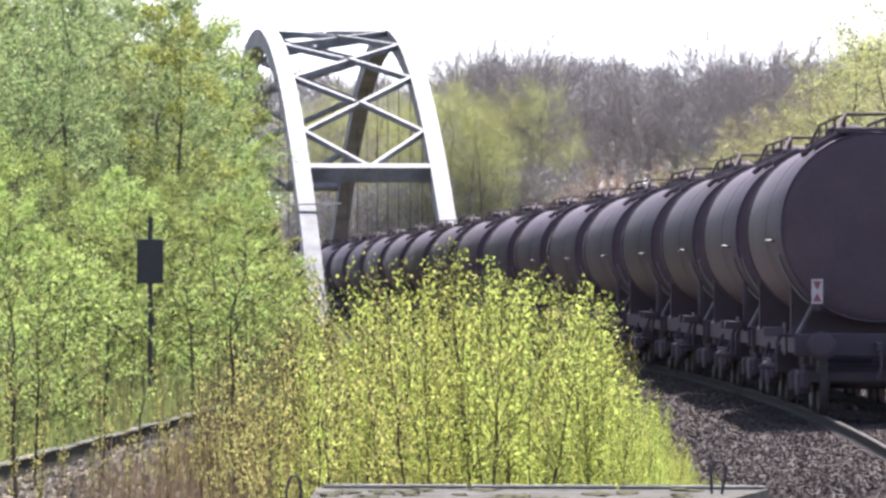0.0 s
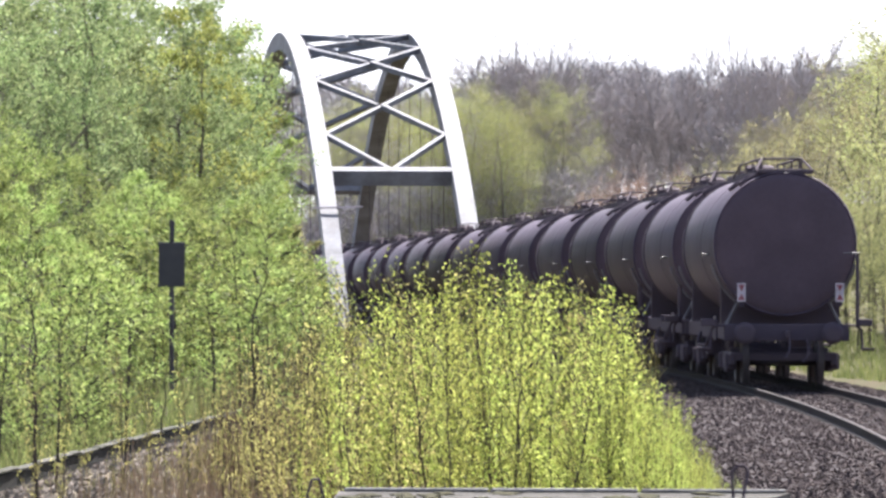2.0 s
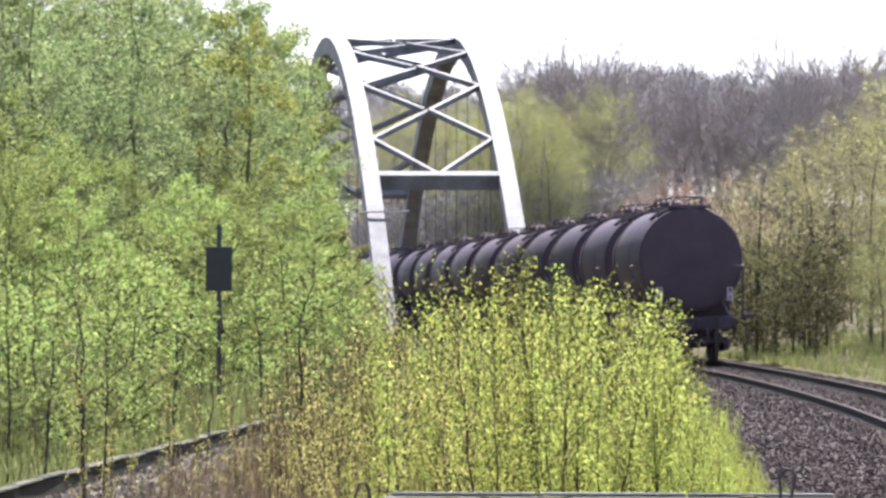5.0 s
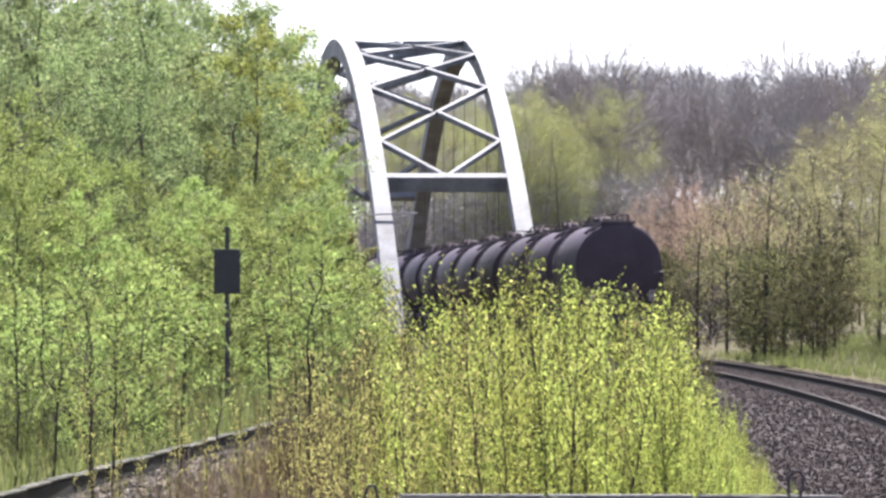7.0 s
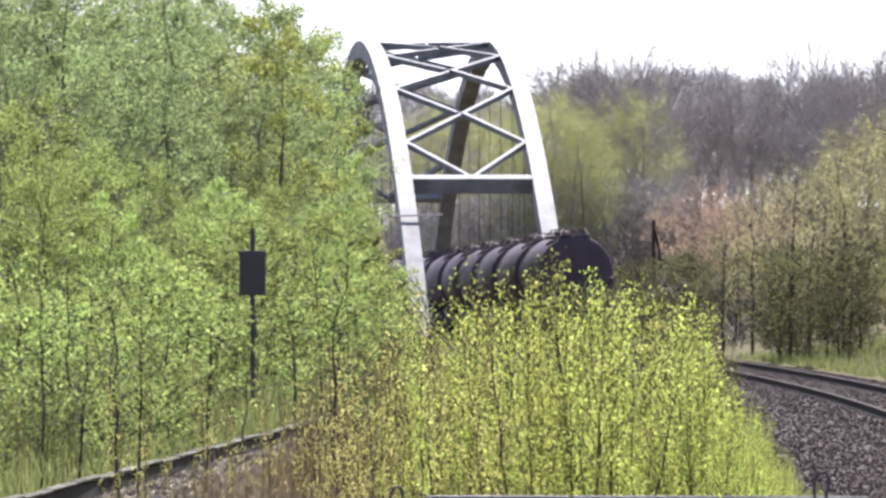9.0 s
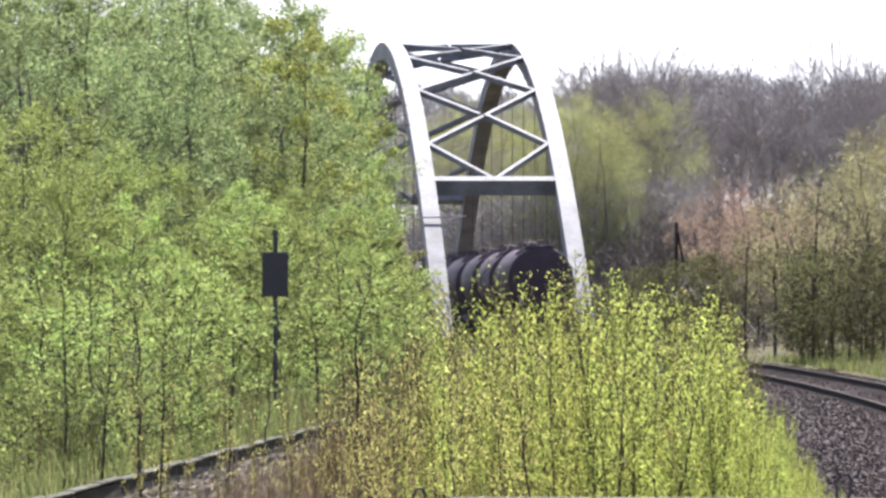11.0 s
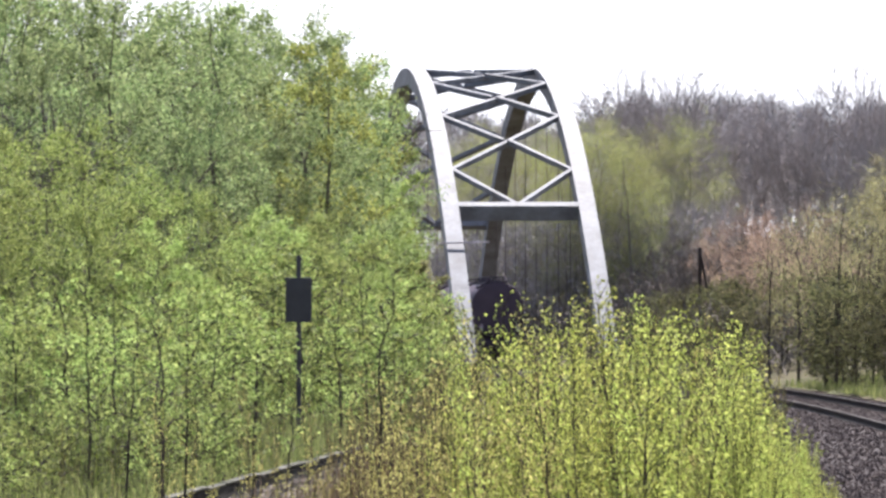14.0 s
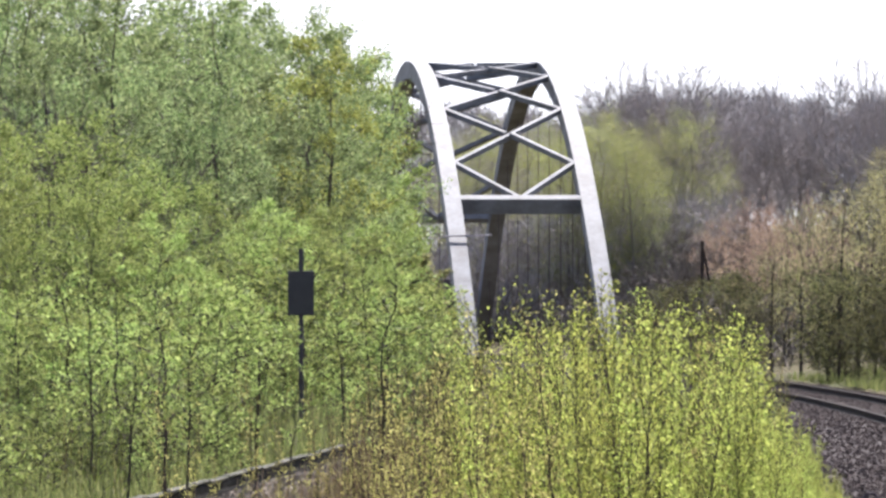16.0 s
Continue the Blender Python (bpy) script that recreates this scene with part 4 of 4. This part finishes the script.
def build_saplings():
    rng = random.Random(9)
    label = "slender self-sown birch sapling with bright yellow-green leaves"
    protos = [sapling(60 + i, 2.0, 620 + 110 * (i % 4), 0.027, L_SAP, label, "saplings on the siding") for i in range(8)]
    dull = [sapling(70 + i, 2.0, 370, 0.028, L_SAP_DULL, "slender birch sapling with dull olive half-open leaves", "saplings on the siding") for i in range(5)]
    crest = [(40, 690), (300, 640), (420, 590), (520, 560), (600, 548), (700, 512), (780, 492), (830, 470), (905, 490), (1000, 500), (1050, 530), (1100, 590), (1132, 655), (1195, 755), (1260, 810), (1310, 860)]
    near, near_dull, deep, deep_dull = [], [], [], []
    for i in range(390):
        d = rng.uniform(48.0, 78)
        col = rng.uniform(420, 1190) if rng.random() < 0.84 else rng.uniform(230, 540)
        x = bearing(col) * d
        if x > track_x(d) - 3.1 or x < kerb_x(d) + 0.25:
            continue
        row = float(np.interp(col, *zip(*crest)))
        h = EYE - SIDING - (row - 496) / 9950 * d
        h *= rng.choice((1.06, 1.0, 0.97, 0.9, 0.8, 0.65, 0.5))
        spot = (x, d, SIDING, max(0.3, h) / 2.1, rng.uniform(0, 360))
        if col < 385 and h > below_kerb(col, d) and rng.random() < 0.8:
            continue
        if rng.random() < max((760 - col) / 330, 0.2):
            (near_dull if d < 64 else deep_dull).append(spot)
        else:
            (near if d < 66 else deep).append(spot)
    # the low sunny edge towards the ballast
    for i in range(120):
        d, col = rng.uniform(47.6, 55), rng.uniform(1040, 1275)
        x = bearing(col) * d
        row = float(np.interp(col, *zip(*crest)))
        near.append((x, d, SIDING - 0.04, max(0.2, (EYE - SIDING - (row - 496) / 9950 * d) * rng.uniform(0.5, 1.0)) / 2.1, rng.uniform(0, 360)))
    # a few thin ones before the kerb, and growth behind it
    for col, d, h in ((20, 58, 0.75), (70, 56, 0.6), (120, 60, 0.8), (165, 58, 0.65), (215, 60, 0.9), (255, 56, 0.8), (-60, 66, 0.9), (-130, 70, 0.9), (-200, 74, 1.0), (310, 62, 0.9), (345, 60, 1.0),
                      (30, 57, 1.7), (72, 56, 1.5), (178, 58, 1.6), (302, 57, 1.3), (330, 56, 1.2), (362, 60, 1.6), (380, 54, 1.5), (398, 56, 1.95), (418, 58, 1.95), (445, 57, 1.8), (470, 55, 1.7)):
        near_dull.append((bearing(col) * d, d, SIDING, h / 2.1, rng.uniform(0, 360)))
    for i in range(90):
        d, col = rng.uniform(50, 74), rng.uniform(40, 480)
        x = bearing(col) * d
        if x > kerb_x(d) + 0.3:
            h = rng.uniform(0.3, 0.8)
            if col < 400:
                h = max(min(h, below_kerb(col, d)), 0.16)
            deep_dull.append((x, d, SIDING, h / 2.1, rng.uniform(0, 360)))
    for i in range(210):
        d, col = rng.uniform(63, 94), rng.uniform(-330, 520)
        x = bearing(col) * d
        if x > kerb_x(d) - 0.3:
            continue
        h = rng.uniform(0.7, 1.75)
        if abs(col - 266) < 60:
            h = min(h, 0.05 + EYE - (600 - 496) / 9950 * d)
        (deep_dull if rng.random() < 0.3 else deep).append((x, d, -0.25, h / 2.1, rng.uniform(0, 360)))
    for col, d, row in ((848, 53, 434), (700, 55, 488), (760, 52, 468), (905, 54, 462), (940, 57, 474), (1010, 52, 488), (640, 56, 520), (1048, 55, 515), (812, 58, 470)):
        near.append((bearing(col) * d, d, SIDING, (EYE - SIDING + (496 - row) / 9950 * d) / 2.1, rng.uniform(0, 360)))
    # thin whips that stand out above the rest
    for i, (col, d, row) in enumerate(((545, 60, 512), (566, 58, 500), (585, 61, 496), (605, 57, 470), (622, 60, 452), (640, 58, 445), (655, 61, 470), (672, 57, 455), (690, 59, 462), (715, 60, 468), (735, 58, 455), (780, 60, 466), (800, 57, 442), (826, 55, 440), (838, 53, 415), (870, 58, 466), (925, 58, 448), (965, 57, 466), (990, 60, 480), (1022, 56, 492), (1066, 55, 530), (1088, 54, 556))):
        h = EYE - SIDING + (496 - row) / 9950 * d
        (near_dull if i % 3 == 0 else near).append((bearing(col) * d, d, SIDING, h / 2.0, rng.uniform(0, 360)))
    thicket("thicket", protos, deep, (M_STEM, L_SAP), "thicket of bright young birch growth")
    thicket("dull_thicket", dull, deep_dull, (M_STEM, L_SAP_DULL), "thicket of olive-brown half-leafed growth")
    spread_copies(protos, near)
    spread_copies(dull, near_dull)


def blades(name, seed, spots, height, width, mat, label, tilt=0.25):
    """Many thin upright slivers at the given spots, as one patch."""
    rng = np.random.default_rng(seed)
    a = np.array(spots)
    n = len(a)
    h = height * rng.uniform(0.4, 1.2, n)
    b = a + np.stack([rng.normal(size=n) * tilt * h, rng.normal(size=n) * tilt * h, h], 1)
    v, f = blade_strips(a, b, width, rng)
    tagged(mesh_part(name, v, f, mat), label, "grass", kind="stuff")


def build_grass():
    rng = random.Random(12)
    spots = []
    while len(spots) < 16000:
        d = rng.uniform(47.5, 70)
        col = rng.uniform(380, 1175) + rng.random() ** 2 * 90
        x = bearing(col) * d
        if x < track_x(d) - 3.2:
            spots.append((x, d, SIDING - 0.02))
    blades("grass_tufts", 1, spots, 0.22, 0.012, L_SAP, "tall yellow-green grass among the saplings")
    spots = []
    while len(spots) < 2600:
        d = rng.uniform(48, 84)
        col = rng.gauss(400, 170)
        x = bearing(col) * d
        if x > kerb_x(d) + 0.2 and (col > 400 or below_kerb(col, d) > 0.3):
            spots.append((x, d, SIDING))
    blades("dry_weeds", 2, spots, 0.5, 0.012, M_STALK, "dry brown weed stalks on the siding", 0.16)
    spots = []
    while len(spots) < 560:
        d, col = rng.uniform(50, 74), rng.gauss(455, 90)
        x = bearing(col) * d
        if x > kerb_x(d) + 0.2 and col > 330:
            spots.append((x, d, SIDING))
    blades("brown_shoots", 5, spots, 1.15, 0.012, M_SHOOT, "bare red-brown shoots on the siding", 0.09)
    spots = []
    while len(spots) < 6500:
        d = rng.uniform(55, 120)
        x = -5.0 + (d - 63) * 0.048 - 0.15 - 4.5 * rng.random() ** 1.3
        spots.append((x, d, ground_height(x, d) - 0.02))
    blades("verge_grass", 3, spots, 0.5, 0.022, L_GRASS, "green grass behind the kerb")
    spots = []
    while len(spots) < 14000:
        d = rng.uniform(95, 190)
        x = track_x(d) + 2.5 + 6 * rng.random()
        spots.append((x, d, ground_height(x, d) - 0.02))
    blades("bank_grass", 4, spots, 0.26, 0.03, L_GRASS, "rough grass on the bank beside the track")


def build_far_woods():
    rng = random.Random(3)
    bare = [bare_tree(80 + i, "bare_tree", "leafless tree with purple-brown twigs", 18.0, 4.6, 7000, "trees of the far wood") for i in range(5)]
    outline = [(300, 120), (560, 120), (760, 128), (850, 82), (950, 86), (1000, 98), (1100, 104), (1200, 122), (1220, 142), (1262, 78), (1350, 78), (1450, 90), (1750, 40)]
    mass = [(300, 116), (560, 116), (760, 126), (845, 104), (960, 98), (1000, 86), (1100, 90), (1190, 106), (1222, 136), (1262, 112), (1350, 108), (1450, 88), (1750, 40)]
    places = []
    for i in range(66):
        col = 480 + 1250 * (i + rng.random()) / 66
        d = rng.uniform(345, 450)
        row = float(np.interp(col, *zip(*mass)))
        x = bearing(col) * d
        z = ground_height(x, d)
        h = (EYE + (496 - row) / 9950 * d - z) * rng.choice((1.0, 0.97, 0.9, 0.75, 0.6, 0.45))
        places.append((x, d, z, h / 18.0, rng.uniform(0, 360)))
    for col, d, row in ((862, 358, 84), (890, 362, 86), (925, 360, 84), (950, 357, 90), (1272, 352, 84), (1296, 360, 76), (1322, 355, 78), (1350, 362, 82), (1150, 356, 112), (1060, 360, 106)):
        x = bearing(col) * d
        z = ground_height(x, d)
        places.append((x, d, z, (EYE + (496 - row) / 9950 * d - z) / 15.7, rng.uniform(0, 360)))
    spread_copies(bare, places)
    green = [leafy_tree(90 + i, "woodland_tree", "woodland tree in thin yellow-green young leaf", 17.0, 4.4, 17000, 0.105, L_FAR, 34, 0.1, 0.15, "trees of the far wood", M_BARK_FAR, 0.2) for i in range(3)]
    places = []
    for col, d, row in [(540, 350, 165), (580, 348, 150), (620, 352, 150), (660, 350, 160), (722, 346, 160), (700, 352, 190), (770, 346, 134), (742, 344, 145), (792, 343, 138), (826, 342, 150), (858, 341, 165), (815, 345, 215), (760, 343, 230), (880, 342, 240), (800, 348, 175), (840, 344, 205), (885, 350, 150), (930, 345, 185), (965, 352, 125), (1000, 348, 230), (640, 400, 180), (600, 380, 160), (560, 390, 170),
                        (1330, 330, 230), (1400, 320, 170), (1440, 300, 140), (1500, 290, 100), (1560, 280, 50), (1620, 270, 10), ]:
        x = bearing(col) * d
        z = ground_height(x, d)
        places.append((x, d, z, (EYE + (496 - row) / 9950 * d - z) / 18.0, rng.uniform(0, 360)))
    spread_copies(green, places)
    red = [leafy_tree(110 + i, "budding_tree", "small tree with copper-red buds", 8.0, 2.8, 6500, 0.09, L_RED, 26, 0.12, 0.09, "budding trees by the bridge", M_BARK_DARK, 0.2) for i in range(2)]
    places = []
    for col, d, row in [(1010, 300, 330), (1080, 240, 310), (1040, 250, 350), (1130, 225, 325), (1170, 215, 350), (1000, 320, 350), (1100, 232, 300), (1060, 260, 320), (1200, 220, 300)]:
        x = bearing(col) * d
        z = ground_height(x, d)
        places.append((x, d, z, (EYE + (496 - row) / 9950 * d - z) / 8.6, rng.uniform(0, 360)))
    spread_copies(red, places)
    # the depth of the wood behind, too fine to tell tree from tree
    nrng = np.random.default_rng(31)
    pts = []
    while len(pts) < 60000:
        col = nrng.uniform(440, 1800)
        d = nrng.uniform(455, 520)
        x = bearing(col) * d
        z0 = ground_height(x, d)
        row = float(np.interp(col, *zip(*mass))) + 30 + 22 * noise.noise((col * 0.018, 0.4, 0.0)) + 12 * noise.noise((col * 0.06, 1.4, 0.0))
        top = EYE + (496 - row) / 9950 * d
        z = z0 + (top - z0) * math.sqrt(nrng.uniform())
        pts.append((x, d, z))
    pts = np.array(pts)
    way = nrng.normal(size=pts.shape) * 0.55 + np.array((0, 0, 0.6))
    v, f = blade_strips(pts, pts + way * nrng.uniform(0.5, 1.3, len(pts))[:, None], 0.07, nrng)
    tagged(mesh_part("far_wood", v, f, M_TWIG), "purple-brown mass of bare twigs deep in the far wood", "wood", kind="stuff")
    # tangled low brush that closes the view between the trunks
    pts = []
    while len(pts) < 26000:
        col, d = nrng.uniform(540, 1330), nrng.uniform(205, 352)
        x = bearing(col) * d
        if abs(x - track_x(d)) < 4.2 or (d < 345 and x < track_x(d)):
            continue
        z0 = ground_height(x, d)
        pts.append((x, d, z0 + 2.6 * nrng.uniform() ** 1.6))
    pts = np.array(pts)
    way = nrng.normal(size=pts.shape) * 0.5 + np.array((0, 0, 0.5))
    v, f = blade_strips(pts, pts + way * nrng.uniform(0.3, 0.9, len(pts))[:, None], 0.05, nrng)
    tagged(mesh_part("low_brush", v, f, M_BRUSH), "tangled dark brown brush at the edge of the wood", "brush", kind="stuff")
    # taller and closer grown behind the bridge, in the haze-paled twig colour
    pts = []
    while len(pts) < 32000:
        col, d = nrng.uniform(500, 1040), nrng.uniform(341, 353)
        x = bearing(col) * d
        pts.append((x, d, ground_height(x, d) + 6.6 * nrng.uniform() ** 1.15))
    pts = np.array(pts)
    way = nrng.normal(size=pts.shape) * 0.45 + np.array((0, 0, 0.6))
    v, f = blade_strips(pts, pts + way * nrng.uniform(0.3, 1.0, len(pts))[:, None], 0.045, nrng)
    tagged(mesh_part("tall_brush", v, f, M_TWIG), "tall grey-brown brushwood closing the view behind the bridge", "brush", kind="stuff")
    # undergrowth at the foot of the wood
    brush = [bare_tree(170 + i, "brush", "dense leafless brown brushwood", 4.5, 1.6, 2400, "brushwood at the foot of the wood", M_BRUSH) for i in range(2)]
    places = []
    for i in range(36):
        col = 540 + 800 * (i + rng.random()) / 36
        d = rng.uniform(348, 372) if col < 900 else rng.uniform(255, 340)
        x = bearing(col) * d
        if abs(x - track_x(d)) < 4.5:
            continue
        places.append((x, d, ground_height(x, d), rng.uniform(0.8, 1.5), rng.uniform(0, 360)))
    spread_copies(brush, places)


def build_bank_trees():
    rng = random.Random(4)
    dark = [leafy_tree(130 + i, "lineside_tree", "dark-stemmed tree with sparse olive spring leaves", 9.0, 2.2, 2600, 0.085, L_OLIVE, 24, 0.2, 0.1, "trees on the bank", M_BARK_DARK, 0.25) for i in range(3)]
    bright = [leafy_tree(140 + i, "lineside_tree", "slender tree in yellow-green spring leaf on the bank", 9.0, 2.2, 8500, 0.082, L_FAR, 28, 0.1, 0.07, "trees on the bank", M_BARK, 0.22) for i in range(3)]
    olive = [leafy_tree(145 + i, "lineside_tree", "slender tree in brownish olive half-open leaf", 9.0, 2.3, 7000, 0.075, L_OLIVE, 28, 0.1, 0.07, "trees on the bank", M_BARK, 0.22) for i in range(3)]
    for protos, spots in ((dark, [(1086, 190, 360), (1150, 196, 300), (1180, 200, 330), (1216, 182, 250), (1246, 186, 270), (1290, 205, 230), (1330, 190, 220), (1120, 215, 340), (1200, 225, 290), (1270, 225, 260), (1350, 215, 230), (1310, 180, 300)]),
                          (olive, [(1385, 205, 190), (1420, 178, 150), (1460, 176, 100), (1480, 200, 120), (1300, 230, 200), (1350, 240, 190), (1540, 190, 60), (1600, 185, 20)]),
                          (bright, [(1510, 172, 30), (1570, 168, -40), (1640, 160, -80), (1440, 165, 330), (1480, 160, 360), (1530, 156, 330), (1420, 175, 410), (1500, 158, 300), (1560, 150, 260)])):
        places = []
        for col, d, row in spots:
            x = max(bearing(col) * d, track_x(d) + 3.0)
            z = ground_height(x, d)
            places.append((x, d, z, (EYE + (496 - row) / 9950 * d - z) / 9.5, rng.uniform(0, 360)))
        spread_copies(protos, places)
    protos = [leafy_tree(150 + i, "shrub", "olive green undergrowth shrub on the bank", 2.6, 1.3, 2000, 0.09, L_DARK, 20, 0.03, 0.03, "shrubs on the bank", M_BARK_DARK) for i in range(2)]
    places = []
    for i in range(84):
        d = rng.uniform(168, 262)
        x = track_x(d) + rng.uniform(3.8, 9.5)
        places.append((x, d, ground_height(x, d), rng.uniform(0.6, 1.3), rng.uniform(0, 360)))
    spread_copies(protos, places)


# ---------------------------------------------------------------- lineside things
def build_platform():
    z = 0.297
    outline = [(-1.25, -6), (1.2, -6), (1.55, 40.5), (2.07, 43.5), (2.70, 46.6), (-1.05, 46.9)]
    bm = bmesh.new()
    lo, hi = [bm.verts.new((x, y, -0.6)) for x, y in outline], [bm.verts.new((x, y, z)) for x, y in outline]
    bm.faces.new(lo[::-1])
    bm.faces.new(hi)
    for i in range(len(outline)):
        j = (i + 1) % len(outline)
        bm.faces.new((lo[i], lo[j], hi[j], hi[i]))
    root = part("platform", bm, M_CONCRETE)
    tagged(root, "weathered mossy concrete platform end", "platform", kind="structure")
    for x0, x1, y in ((-1.0, 0.2, 46.86), (0.22, 1.44, 46.76), (1.46, 2.66, 46.64)):
        part("edge_slab", box(bmesh.new(), (x1 - x0, 0.10, 0.03), pose((x0 + x1) / 2, y - 0.1, z + 0.019, 0, 0, -4.6), 0.01), M_EDGE, root, "edge slab, coloured pale as a lit edge")


    rng = random.Random(21)
    for i in range(44):
        x, y = rng.uniform(-1.0, 2.3), rng.uniform(43.6, 46.5)
        if x > 1.75 + (y - 43.5) * 0.2:
            continue
        bm = bmesh.new()
        bmesh.ops.create_icosphere(bm, subdivisions=2, radius=1.0)
        for v in bm.verts:
            v.co *= 1 + 0.9 * noise.noise(v.co * 1.7 + Vector((i * 3.3, 0, 0)))
        bmesh.ops.transform(bm, verts=bm.verts, matrix=pose(x, y, z) @ Matrix.Diagonal((rng.uniform(0.03, 0.13), rng.uniform(0.15, 0.5), 0.014, 1)))
        part("moss_cushion", bm, M_MOSS, root, "dark moss cushion", True)


def build_loops():
    for x, y, h in ((-1.22, 46.2, 0.62), (2.24, 45.6, 0.26)):
        bm = bmesh.new()
        zb = 0.297 if x > 0 else -0.2
        pipe(bm, [(x - 0.06, y, zb), (x - 0.07, y, zb + h * 0.8), (x - 0.03, y, zb + h), (x + 0.03, y, zb + h), (x + 0.06, y, zb + h * 0.8), (x + 0.02, y, zb)], 0.012)
        ob = part("wire_loop", bm, M_STEEL_DARK)
        tagged(ob, "bent rusty reinforcing wire standing out of concrete", "wire", "bent wires")


def build_kerb():
    root = new("kerb")
    tagged(root, "mossy pale concrete kerb beside the overgrown siding", "kerb", kind="structure")
    slope = 0.048
    turn = -math.degrees(math.atan(slope))
    # wall painted dark for the shadow below the pale slabs
    part("kerb_wall", box(bmesh.new(), (0.09, 62, 0.5), pose(-5.05 + (78 - 63) * slope, 78, -0.33, 0, 0, turn), 0.01), M_KERBWALL, root, "wall under the slabs, coloured dark as their shaded side")
    for i in range(30):
        y = 48 + 2.0 * i
        x = -5.0 + (y - 63) * slope
        part("kerb_stone", box(bmesh.new(), (0.11, 1.97, 0.035), pose(x - 0.04, y, -0.05 + 0.012 * math.sin(i * 2.1), 0, 0.9 * math.sin(i), turn + 0.4 * math.cos(i * 1.7)), 0.012), M_KERB, root)


def build_sign():
    root = new("lineside_sign")
    root.location = (bearing(266) * 98, 98, -0.2)
    tagged(root, "dark back of a rectangular lineside sign on a thin steel post", "sign")
    bm = tube(bmesh.new(), (0, 0, -0.2), (0, 0, 3.34), 0.045, None, 10)
    part("post", bm, M_SIGN, root)
    bm = box(bmesh.new(), (0.46, 0.03, 0.78), pose(0.0, -0.07, 2.56), 0.008)
    board = part("board", bm, M_SIGN, root, "dark board seen from behind")
    bm = bmesh.new()
    for z in (2.3, 2.82):
        box(bm, (0.14, 0.03, 0.05), pose(0, -0.04, z))
    part("clamp", bm, M_GALV, board)


def build_pole():
    d = 246.0
    root = new("timber_pole")
    root.location = (bearing(976) * d, d, -0.3)
    tagged(root, "dark tarred timber pole with a slanting stay", "pole")
    part("post", tube(bmesh.new(), (0, 0, -0.3), (0, 0, 5.42), 0.1, 0.075, 10), M_WOOD, root)
    part("stay", tube(bmesh.new(), (1.0, 0.2, -0.3), (0.06, 0, 5.0), 0.065, 0.055, 10), M_WOOD, root)


build_ground()
build_track()
build_sleepers()
build_ballast()
build_bridge()
build_platform()
build_kerb()
build_sign()
build_pole()
build_loops()
build_left_woods()
build_saplings()
build_bank_trees()
build_far_woods()
build_grass()

# the train: alike wagons in a row, the last one with the tail boards
WAGONS = [build_wagon()]
for _ in range(17):
    WAGONS.append(copy_thing(WAGONS[0], Matrix()))
tail_plates(WAGONS[0])
tagged(WAGONS[0], "last black tank wagon, with red and white tail boards")


def motions():
    """The train draws away round the bend; each wagon follows the track."""
    start = way_at(83.6)
    for i, wagon in enumerate(WAGONS):
        rows = []
        for k in range(33):
            t = 0.5 * k
            x, y, turn = along(start + 13.8 * t + 0.1 * t * t + WAGON * i + WAGON / 2)
            rows.append((t, pose(x, y, track_z(y), 0, 0, turn)))
        walk(wagon, rows)
    # the wheels of the last wagons turn as they roll
    for wagon in WAGONS[:4]:
        for wheelset in [o for o in wagon.children_recursive if o.name.startswith("wheelset")]:
            y = wheelset.location.y
            walk(wheelset, [(k / 30, pose(0, y, 0.46, -math.degrees((13.8 * k / 30 + 0.1 * (k / 30) ** 2) / 0.46), 0, 0)) for k in range(481)])


motions()
